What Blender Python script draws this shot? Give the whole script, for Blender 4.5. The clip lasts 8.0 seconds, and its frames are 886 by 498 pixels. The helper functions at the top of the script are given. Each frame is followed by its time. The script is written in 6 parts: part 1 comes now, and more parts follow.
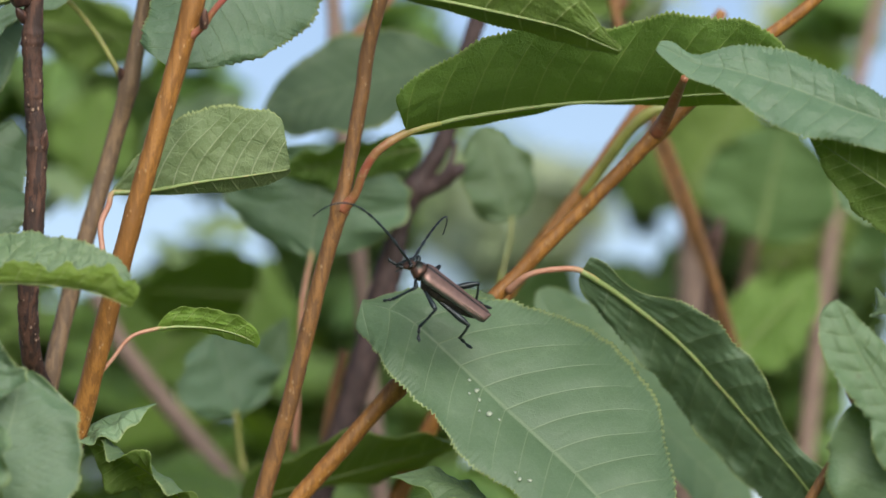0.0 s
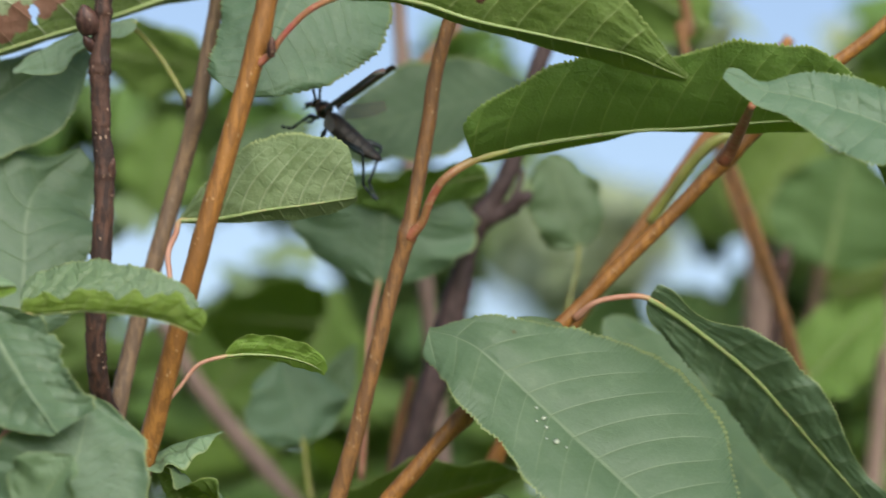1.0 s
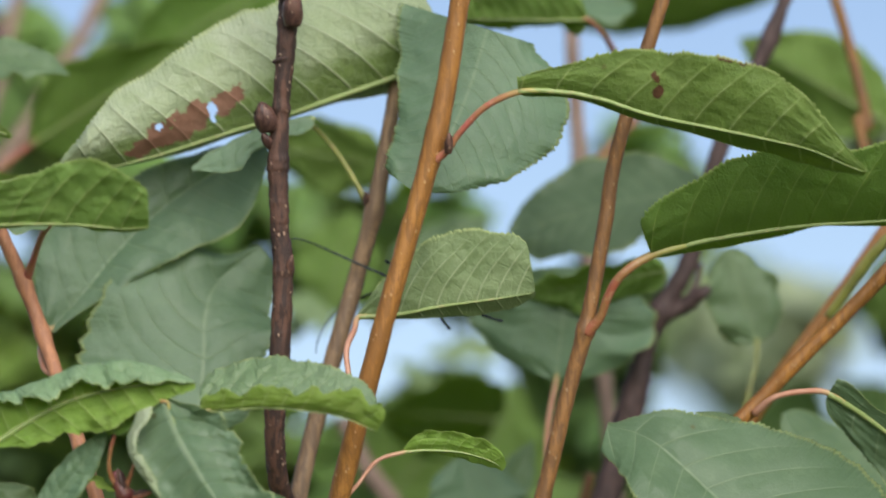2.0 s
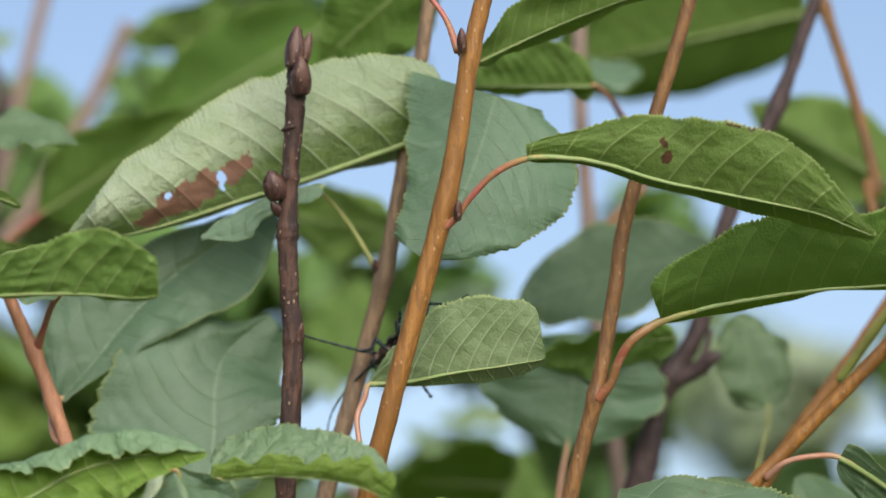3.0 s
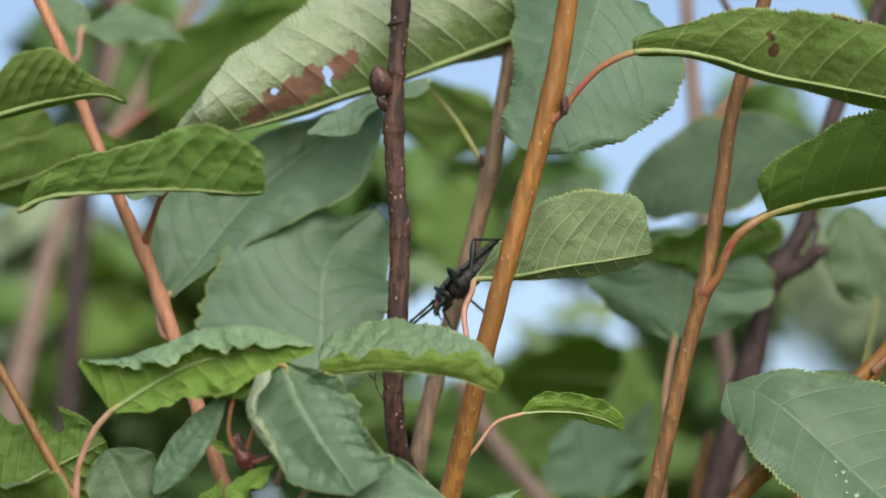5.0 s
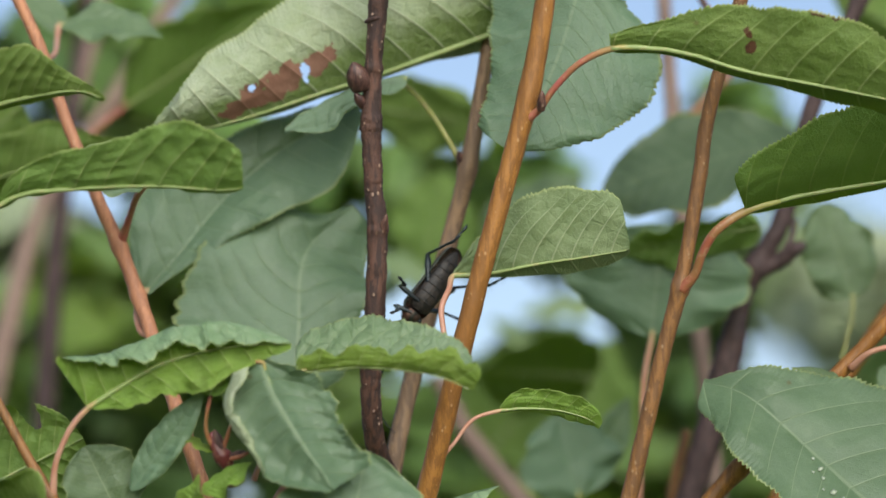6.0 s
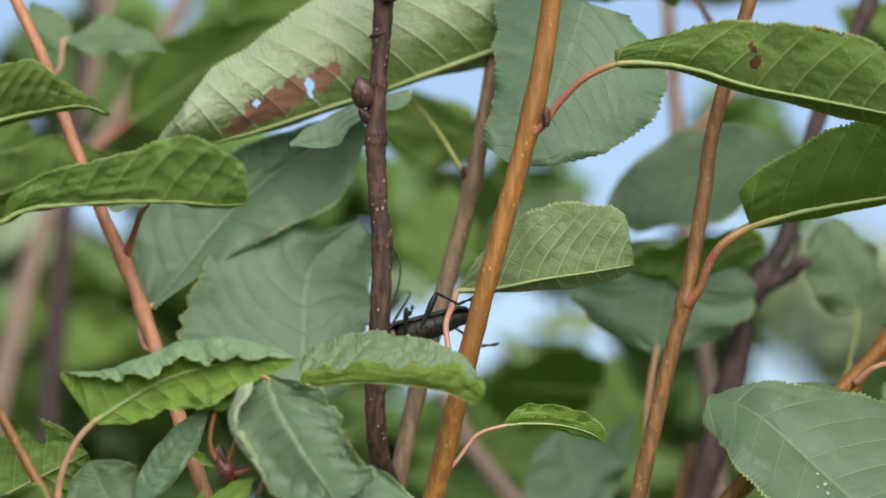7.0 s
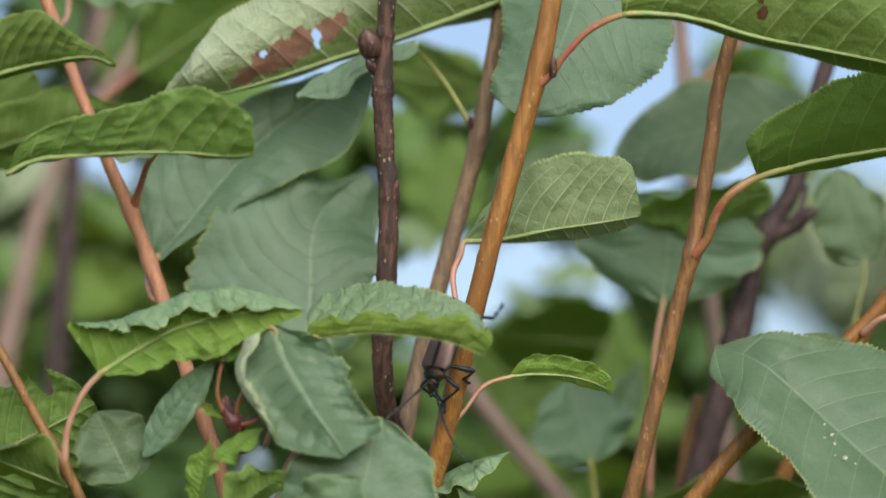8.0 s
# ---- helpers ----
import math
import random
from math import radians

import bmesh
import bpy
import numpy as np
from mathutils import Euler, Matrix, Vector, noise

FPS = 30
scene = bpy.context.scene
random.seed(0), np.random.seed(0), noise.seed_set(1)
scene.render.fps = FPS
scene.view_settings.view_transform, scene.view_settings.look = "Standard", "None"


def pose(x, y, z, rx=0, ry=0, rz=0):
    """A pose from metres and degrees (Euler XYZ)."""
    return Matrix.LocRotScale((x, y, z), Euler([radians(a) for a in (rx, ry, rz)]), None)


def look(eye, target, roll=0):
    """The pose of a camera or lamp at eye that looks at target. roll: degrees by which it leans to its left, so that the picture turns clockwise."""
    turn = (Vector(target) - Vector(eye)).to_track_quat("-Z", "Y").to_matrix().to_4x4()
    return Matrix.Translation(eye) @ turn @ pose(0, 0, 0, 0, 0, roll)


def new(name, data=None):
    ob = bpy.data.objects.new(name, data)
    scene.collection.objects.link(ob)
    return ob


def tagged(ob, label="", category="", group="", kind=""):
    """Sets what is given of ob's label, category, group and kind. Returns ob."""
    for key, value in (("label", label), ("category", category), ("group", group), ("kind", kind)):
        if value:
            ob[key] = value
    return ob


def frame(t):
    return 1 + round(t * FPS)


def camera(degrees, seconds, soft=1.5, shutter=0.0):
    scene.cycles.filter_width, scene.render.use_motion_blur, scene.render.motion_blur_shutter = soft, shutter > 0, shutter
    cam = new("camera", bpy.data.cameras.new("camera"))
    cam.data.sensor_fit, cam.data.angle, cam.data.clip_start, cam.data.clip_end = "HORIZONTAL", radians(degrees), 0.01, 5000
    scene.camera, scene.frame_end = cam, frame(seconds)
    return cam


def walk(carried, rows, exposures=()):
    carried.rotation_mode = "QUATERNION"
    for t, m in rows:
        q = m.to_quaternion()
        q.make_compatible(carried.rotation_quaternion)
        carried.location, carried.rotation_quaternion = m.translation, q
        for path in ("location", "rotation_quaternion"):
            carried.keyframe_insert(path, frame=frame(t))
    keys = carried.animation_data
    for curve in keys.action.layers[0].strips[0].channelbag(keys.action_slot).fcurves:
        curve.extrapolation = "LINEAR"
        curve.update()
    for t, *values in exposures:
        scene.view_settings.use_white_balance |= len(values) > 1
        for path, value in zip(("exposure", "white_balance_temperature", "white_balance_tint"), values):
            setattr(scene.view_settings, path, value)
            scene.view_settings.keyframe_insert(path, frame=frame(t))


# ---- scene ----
EYE, TILT = 1.4, 8.0
cam = camera(12.0, 8.0, soft=1.5, shutter=0.4)
cam.data.dof.use_dof = True
cam.data.dof.focus_distance = 1.188
cam.data.dof.aperture_fstop = 6.5
# seconds, yaw, pitch, roll of a camera that pans and tilts on one spot
ROWS = [
    (0, 0, 0, 0),
    (0.5, 0.264, 0.083, 0.02),
    (1, 0.912, 0.376, 0.05),
    (1.5, 2.207, 0.944, 0.17),
    (1.8, 3.028, 1.396, 0.22),
    (2, 3.334, 1.681, 0.25),
    (2.2, 3.554, 1.963, 0.3),
    (3.3, 3.471, 2.638, 0.73),
    (3.5, 3.552, 2.58, 0.78),
    (4, 4.121, 2.153, 0.79),
    (4.5, 4.785, 1.554, 0.81),
    (4.7, 4.956, 1.354, 0.81),
    (5.8, 4.705, 1.065, 0.81),
    (6, 4.628, 1.129, 0.81),
    (6.5, 4.593, 1.263, 0.8),
    (7, 4.69, 1.335, 0.8),
    (7.5, 4.747, 1.234, 0.8),
    (8, 4.785, 0.668, 0.82),
]
walk(cam, [(t, pose(0, 0, EYE, TILT, 0, 0) @ pose(0, 0, 0, 90 + pitch, roll, yaw)) for t, yaw, pitch, roll in ROWS],
     exposures=[(0.0, 0.47), (8.0, 0.47)])

# ---- light ----
SUN_UP, SUN_ROUND = 30.0, 164.0
world = bpy.data.worlds.new("world")
scene.world = world
world.use_nodes = True
wn = world.node_tree.nodes
sky = wn.new("ShaderNodeTexSky")
sky.sky_type = "NISHITA"
sky.sun_disc = False
sky.sun_elevation, sky.sun_rotation = radians(SUN_UP), radians(SUN_ROUND)
sky.dust_density, sky.ozone_density = 1.0, 1.6
wn["Background"].inputs["Strength"].default_value = 0.101
haze = wn.new("ShaderNodeMix")
haze.data_type, haze.blend_type = "RGBA", "MULTIPLY"
haze.inputs[0].default_value, haze.inputs[7].default_value = 1.0, (1.03, 0.97, 1.0, 1)
world.node_tree.links.new(sky.outputs[0], haze.inputs[6])
world.node_tree.links.new(haze.outputs[2], wn["Background"].inputs["Color"])
sun = new("sun", bpy.data.lights.new("sun", "SUN"))
sun.data.energy, sun.data.angle, sun.data.color = 3.2, radians(55), (0.97, 0.965, 0.88)
_e, _a = radians(SUN_UP), radians(SUN_ROUND)
SUN_DIR = Vector((math.sin(_a) * math.cos(_e), math.cos(_a) * math.cos(_e), math.sin(_e)))
sun.matrix_world = look(SUN_DIR * 20, (0, 0, 0))


# ---- materials ----
class Mat:
    """A node material under construction."""

    def __init__(self, name):
        self.m = bpy.data.materials.new(name)
        self.m.use_nodes = True
        self.t = self.m.node_tree
        self.bsdf = self.t.nodes["Principled BSDF"]
        self.out = self.t.nodes["Material Output"]

    def n(self, kind, **values):
        node = self.t.nodes.new(kind)
        for key, value in values.items():
            if key == "op":
                node.operation = value
            elif key == "blend":
                node.data_type, node.blend_type = "RGBA", value
            elif key == "feature":
                node.feature = value
        return node

    def link(self, a, b):
        self.t.links.new(a, b)

    def put(self, socket, v):
        if hasattr(v, "links"):
            self.link(v, socket)
        else:
            socket.default_value = v

    def math(self, op, a, b=0.0, c=0.0):
        node = self.n("ShaderNodeMath", op=op)
        for s, v in zip(node.inputs, (a, b, c)):
            self.put(s, v)
        return node.outputs[0]

    def ramp(self, x, lo, hi, a=0.0, b=1.0):
        node = self.n("ShaderNodeMapRange")
        node.interpolation_type = "SMOOTHSTEP"
        for s, v in zip(node.inputs, (x, lo, hi, a, b)):
            self.put(s, v)
        return node.outputs[0]

    def mix(self, f, a, b, blend="MIX"):
        node = self.n("ShaderNodeMix", blend=blend)
        for i, v in ((0, f), (6, a), (7, b)):
            if i and not hasattr(v, "links"):
                v = (*v, 1) if len(v) == 3 else v
            self.put(node.inputs[i], v)
        return node.outputs[2]

    def noise(self, scale, detail=3.0, rough=0.55, vec=None):
        node = self.n("ShaderNodeTexNoise")
        node.inputs["Scale"].default_value = scale
        node.inputs["Detail"].default_value = detail
        node.inputs["Roughness"].default_value = rough
        self.link(vec or self.coords(), node.inputs["Vector"])
        return node.outputs[0]

    def cells(self, scale, feature="F1", vec=None):
        node = self.n("ShaderNodeTexVoronoi", feature=feature)
        node.inputs["Scale"].default_value = scale
        self.link(vec or self.coords(), node.inputs["Vector"])
        return node.outputs[0]

    def coords(self, which="Object"):
        return self.n("ShaderNodeTexCoord").outputs[which]

    def uv(self):
        node = self.n("ShaderNodeSeparateXYZ")
        self.link(self.coords("UV"), node.inputs[0])
        return node.outputs[0], node.outputs[1]

    def rand(self):
        return self.n("ShaderNodeObjectInfo").outputs["Random"]

    def bump(self, height, strength, distance):
        node = self.n("ShaderNodeBump")
        node.inputs["Strength"].default_value = strength
        node.inputs["Distance"].default_value = distance
        self.link(height, node.inputs["Height"])
        self.link(node.outputs[0], self.bsdf.inputs["Normal"])
        return node.outputs[0]

    def set(self, **values):
        for key, v in values.items():
            s = self.bsdf.inputs[key.replace("_", " ")]
            self.put(s, v if hasattr(v, "links") or isinstance(v, (int, float)) or len(v) == 4 else (*v, 1))


VEINS = 11.0


def leaf_material(name, blade, dark, vein, glow, through_share, rough, spec, lift, vein_share=0.6, crinkle=0.15, broad_vein=0.0, inner=None):
    """A leaf surface: blade colour with a darker tone, vein colour, colour and share of the light let through, gloss."""
    k = Mat(name)
    s, v = k.uv()
    side = k.math("MULTIPLY", k.math("ABSOLUTE", k.math("SUBTRACT", v, 0.5)), 2.0)
    w = k.math("ABSOLUTE", k.math("SUBTRACT", k.math("FRACT", k.math("MULTIPLY", s, VEINS)), 0.5))
    lateral = k.math("MULTIPLY", k.ramp(w, 0.466 - broad_vein, 0.498 - broad_vein * 0.4), k.ramp(side, 1.0, 0.6, 0.0, 1.0))
    minor = k.math("ABSOLUTE", k.math("SUBTRACT", k.math("FRACT", k.math("MULTIPLY", s, VEINS * 4)), 0.5))
    minor = k.math("MULTIPLY", k.ramp(minor, 0.40, 0.49), 0.35)
    middle = k.ramp(side, 0.026, 0.01)
    net = k.math("MAXIMUM", k.ramp(k.cells(800.0, "DISTANCE_TO_EDGE"), 0.12, 0.0), minor)
    veins = k.math("MAXIMUM", lateral, middle)
    big = k.noise(38.0, 4.0, 0.6)
    fine = k.noise(700.0, 3.0, 0.6)
    colour = k.mix(k.ramp(big, 0.35, 0.7), dark, blade)
    colour = k.mix(k.math("MULTIPLY", fine, 0.25), colour, dark)
    mottle = k.noise(170.0, 4.0, 0.65)
    colour = k.mix(k.math("MULTIPLY", k.ramp(mottle, 0.5, 0.72), 0.5), colour, dark)
    colour = k.mix(k.math("MULTIPLY", k.ramp(mottle, 0.46, 0.28), 0.18), colour, vein)
    if inner:
        # the blade is green along the midrib; outwards, sky light is painted in as pale
        zone = k.math("ADD", side, k.math("MULTIPLY", k.math("SUBTRACT", k.noise(90.0, 3.0), 0.5), 0.5))
        colour = k.mix(k.ramp(zone, 0.18, 0.48), inner, colour)
    tone = k.n("ShaderNodeHueSaturation")
    k.put(tone.inputs["Value"], k.math("ADD", k.math("MULTIPLY", k.rand(), 0.3), 0.85))
    k.put(tone.inputs["Hue"], k.math("ADD", k.math("MULTIPLY", k.rand(), 0.02), 0.49))
    k.link(colour, tone.inputs["Color"])
    colour = k.mix(k.math("MULTIPLY", net, 0.14), tone.outputs[0], vein)
    colour = k.mix(k.math("MULTIPLY", veins, vein_share), colour, vein)
    rim = k.math("MULTIPLY", k.ramp(side, 0.958, 0.99), 0.6)
    colour = k.mix(rim, colour, (0.46, 0.52, 0.20))
    spots = k.math("MULTIPLY", k.ramp(k.cells(95.0), 0.10, 0.05), k.ramp(k.noise(60.0), 0.60, 0.68))
    colour = k.mix(k.math("MULTIPLY", spots, 0.7), colour, (0.10, 0.06, 0.025))
    groove = k.math("MULTIPLY", k.ramp(k.cells(230.0, "DISTANCE_TO_EDGE"), 0.10, 0.0), min(1.0, crinkle * 0.55))
    colour = k.mix(k.math("MULTIPLY", groove, 0.45), colour, dark)
    k.set(Base_Color=colour, Roughness=k.ramp(big, 0.3, 0.7, rough - 0.06, rough + 0.08), Specular_IOR_Level=spec)
    h = k.math("ADD", k.math("MULTIPLY", lateral, -lift), k.math("MULTIPLY", net, -0.25 * lift))
    h = k.math("ADD", h, k.math("MULTIPLY", fine, 0.12))
    h = k.math("ADD", h, k.math("MULTIPLY", k.noise(120.0, 2.0), 0.8))
    h = k.math("ADD", h, k.math("MULTIPLY", k.cells(380.0, "SMOOTH_F1"), -1.6 * min(crinkle, 0.5)))
    h = k.math("ADD", h, k.math("MULTIPLY", groove, -1.2))
    normal = k.bump(h, 0.5, 0.0006)
    tr = k.n("ShaderNodeBsdfTranslucent")
    k.link(k.mix(veins, glow, (glow[0] * 1.2, glow[1] * 1.1, glow[2] * 1.2)), tr.inputs["Color"])
    k.link(normal, tr.inputs["Normal"])
    mx = k.n("ShaderNodeMixShader")
    mx.inputs[0].default_value = through_share
    k.link(k.bsdf.outputs[0], mx.inputs[1])
    k.link(tr.outputs[0], mx.inputs[2])
    k.link(mx.outputs[0], k.out.inputs["Surface"])
    return k.m


UPPER = leaf_material("leaf_upper", (0.166, 0.240, 0.136), (0.124, 0.192, 0.100), (0.26, 0.33, 0.18), (0.42, 0.54, 0.09), 0.36, 0.45, 0.5, 1.0, 0.62)
SHEEN = leaf_material("leaf_upper_sheen", (0.100, 0.155, 0.088), (0.082, 0.130, 0.070), (0.25, 0.32, 0.19), (0.36, 0.48, 0.10), 0.30, 0.45, 0.45, 0.3, 0.42, 0.05, 0.006)
COOL = leaf_material("leaf_upper_cool", (0.148, 0.240, 0.148), (0.115, 0.196, 0.115), (0.30, 0.38, 0.23), (0.42, 0.54, 0.10), 0.36, 0.44, 0.6, 1.0, 0.36)
UNDER = leaf_material("leaf_under", (0.19, 0.288, 0.078), (0.138, 0.23, 0.05), (0.42, 0.49, 0.20), (0.46, 0.60, 0.07), 0.45, 0.58, 0.3, -1.5, 0.8, 0.3, 0.014)
# Darker copy of leaf_under, with the shade on down-facing undersides put into its colour
UNDER_SHADED = leaf_material("leaf_under_shaded", (0.15, 0.25, 0.06), (0.115, 0.20, 0.045), (0.34, 0.41, 0.15), (0.46, 0.62, 0.07), 0.55, 0.6, 0.3, -1.5, 0.6, 0.4, 0.01)
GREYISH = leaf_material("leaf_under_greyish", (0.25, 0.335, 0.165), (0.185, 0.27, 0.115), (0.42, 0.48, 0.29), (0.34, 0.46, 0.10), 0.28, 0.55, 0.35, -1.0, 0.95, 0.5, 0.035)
# Yellow-green, brighter than leaf_under partly to paint in light passing through front leaves
LIME = leaf_material("leaf_under_lime", (0.25, 0.37, 0.075), (0.18, 0.29, 0.05), (0.42, 0.48, 0.22), (0.52, 0.68, 0.08), 0.52, 0.55, 0.35, -1.6, 0.8, 0.5, 0.014)
YOUNG = leaf_material("leaf_young", (0.225, 0.325, 0.195), (0.165, 0.262, 0.130), (0.34, 0.40, 0.24), (0.42, 0.54, 0.12), 0.28, 0.48, 0.5, 1.0, 0.5, 1.8)
FAR_UPPER = leaf_material("leaf_far_upper", (0.20, 0.315, 0.10), (0.15, 0.26, 0.07), (0.26, 0.33, 0.18), (0.50, 0.64, 0.10), 0.45, 0.5, 0.4, 0.5, 0.3)
# Far leaves in shade: the shade is put into a darker leaf colour
FAR_SHADED = leaf_material("leaf_far_shaded", (0.115, 0.20, 0.07), (0.085, 0.16, 0.05), (0.2, 0.28, 0.12), (0.34, 0.46, 0.07), 0.34, 0.6, 0.3, -0.5, 0.3)
FAR_UNDER = leaf_material("leaf_far_under", (0.20, 0.30, 0.075), (0.155, 0.25, 0.055), (0.34, 0.40, 0.18), (0.50, 0.64, 0.09), 0.5, 0.6, 0.3, -0.5, 0.3)
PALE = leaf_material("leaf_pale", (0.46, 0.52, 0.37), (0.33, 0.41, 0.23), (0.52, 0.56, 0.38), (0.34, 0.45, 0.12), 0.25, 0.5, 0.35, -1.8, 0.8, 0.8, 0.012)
# Pale outer blade paints in the sky light that a bent margin catches
PALE_SKYLIT = leaf_material("leaf_pale_skylit", (0.46, 0.52, 0.37), (0.33, 0.41, 0.23), (0.52, 0.56, 0.38), (0.34, 0.45, 0.12), 0.25, 0.5, 0.35, -1.8, 0.8, 0.8, 0.012, inner=(0.17, 0.26, 0.07))
WITHERED = leaf_material("leaf_withered", (0.36, 0.22, 0.15), (0.23, 0.12, 0.075), (0.42, 0.24, 0.16), (0.30, 0.12, 0.05), 0.2, 0.7, 0.2, -0.8)

SCORCHED = leaf_material("leaf_scorched", (0.10, 0.05, 0.02), (0.05, 0.025, 0.012), (0.14, 0.08, 0.04), (0.10, 0.05, 0.02), 0.15, 0.7, 0.2, -0.8)


def bark_material(name, base, dark, dots, rough=0.5, dot_share=1.0, relief=0.6):
    k = Mat(name)
    vec = k.n("ShaderNodeMapping")
    vec.inputs["Scale"].default_value = (1, 1, 0.12)
    k.link(k.coords(), vec.inputs[0])
    vec2 = k.n("ShaderNodeMapping")
    vec2.inputs["Scale"].default_value = (1, 1, 0.6)
    k.link(k.coords(), vec2.inputs[0])
    streak = k.noise(620.0, 5.0, 0.7, vec.outputs[0])
    big = k.noise(45.0, 3.0)
    colour = k.mix(k.ramp(streak, 0.43, 0.57), dark, base)
    colour = k.mix(k.ramp(big, 0.45, 0.75), colour, dark)
    flake = k.noise(1700.0, 4.0, 0.7, vec2.outputs[0])
    colour = k.mix(k.ramp(flake, 0.5, 0.68, 0.0, 0.55), colour, dark)
    dot = k.math("MULTIPLY", k.math("MULTIPLY", k.ramp(k.cells(520.0, "F1", vec2.outputs[0]), 0.22, 0.14), k.ramp(k.noise(300.0), 0.45, 0.55)), dot_share)
    colour = k.mix(dot, colour, dots)
    k.set(Base_Color=colour, Roughness=rough, Specular_IOR_Level=0.4)
    k.bump(k.math("ADD", k.math("ADD", streak, dot), k.math("MULTIPLY", flake, 0.6)), min(1.0, relief), 0.0004 * max(1.0, relief))
    return k.m


ORANGE = bark_material("bark_orange", (0.35, 0.155, 0.035), (0.21, 0.09, 0.022), (0.46, 0.27, 0.12), 0.42, 0.8)
BROWN = bark_material("bark_brown", (0.25, 0.118, 0.038), (0.14, 0.068, 0.027), (0.36, 0.24, 0.13), 0.5, 0.6)
GREYBROWN = bark_material("bark_grey_brown", (0.27, 0.17, 0.095), (0.15, 0.095, 0.06), (0.30, 0.22, 0.15), 0.55, 0.7)
DARK = bark_material("bark_dark", (0.110, 0.050, 0.032), (0.035, 0.018, 0.014), (0.46, 0.31, 0.22), 0.55, 1.3, 1.5)
PURPLE = bark_material("bark_purple_grey", (0.085, 0.052, 0.05), (0.045, 0.028, 0.027), (0.13, 0.09, 0.08), 0.65, 0.5)
DUSTY = bark_material("bark_dusty_pink", (0.33, 0.225, 0.18), (0.23, 0.155, 0.125), (0.4, 0.3, 0.24), 0.6, 0.3)
PINK = bark_material("bark_pink", (0.46, 0.205, 0.10), (0.32, 0.14, 0.075), (0.48, 0.30, 0.2), 0.5, 0.4)


def stalk_material(name, base, dark):
    k = Mat(name)
    s, v = k.uv()
    c = k.mix(k.ramp(k.noise(160.0), 0.35, 0.7), dark, base)
    c = k.mix(k.ramp(k.noise(700.0, 4.0), 0.5, 0.7, 0.0, 0.35), c, (0.5, 0.33, 0.2))
    k.set(Base_Color=k.mix(k.ramp(s, 0.55, 0.98), c, (0.33, 0.34, 0.10)), Roughness=0.4)
    k.bump(k.noise(900.0), 0.3, 0.0003)
    return k.m


RED_STALK = stalk_material("stalk_red", (0.40, 0.105, 0.085), (0.33, 0.15, 0.07))
DARKRED_STALK = stalk_material("stalk_dark_red", (0.30, 0.085, 0.05), (0.24, 0.12, 0.045))
CRIMSON = stalk_material("shoot_crimson", (0.17, 0.035, 0.04), (0.10, 0.025, 0.022))
PINK_STALK = stalk_material("stalk_pink", (0.50, 0.27, 0.19), (0.42, 0.19, 0.12))
GREEN_STALK = stalk_material("stalk_green", (0.30, 0.31, 0.075), (0.22, 0.23, 0.06))
RIB_UNDER = stalk_material("rib_under", (0.26, 0.335, 0.12), (0.21, 0.28, 0.09))
BUD = bark_material("bud_scale", (0.14, 0.07, 0.05), (0.045, 0.022, 0.02), (0.32, 0.22, 0.15), 0.38, 0.5)


# ---- building helpers ----
ORIGIN = {}


def part(name, verts, faces, material, parent=None, origin=None, uvs=None, label="", materials=None, slots=None, smooth=True):
    """One mesh object from verts in world metres, under parent, with its origin at a place of its own."""
    verts = np.asarray(verts, float)
    o = Vector(origin if origin is not None else verts[0])
    mesh = bpy.data.meshes.new(name)
    mesh.from_pydata((verts - np.array(o)).tolist(), [], faces)
    for m in materials or [material]:
        mesh.materials.append(m)
    if slots is not None:
        mesh.polygons.foreach_set("material_index", slots)
    if uvs is not None:
        layer = mesh.uv_layers.new(name="UVMap")
        loops = np.empty(len(mesh.loops), np.int32)
        mesh.loops.foreach_get("vertex_index", loops)
        layer.data.foreach_set("uv", np.asarray(uvs, np.float32)[loops].ravel())
    mesh.polygons.foreach_set("use_smooth", [smooth] * len(mesh.polygons))
    mesh.update()
    ob = new(name, mesh)
    if parent is not None:
        ob.parent = parent
        ob.location = o - ORIGIN[parent.name]
    else:
        ob.location = o
    ORIGIN[ob.name] = o
    if label:
        tagged(ob, label)
    return ob


def spline(points, steps):
    """A smooth line through points (rows of any length), with steps pieces between each two."""
    p = np.asarray(points, float)
    p = np.vstack([2 * p[0] - p[1], p, 2 * p[-1] - p[-2]])
    rows = []
    for i in range(1, len(p) - 2):
        for t in np.linspace(0, 1, steps, endpoint=False):
            a, b, c, d = p[i - 1 : i + 3]
            rows.append(0.5 * (2 * b + (c - a) * t + (2 * a - 5 * b + 4 * c - d) * t * t + (3 * b - a - 3 * c + d) * t**3))
    rows.append(p[-2])
    return np.array(rows)


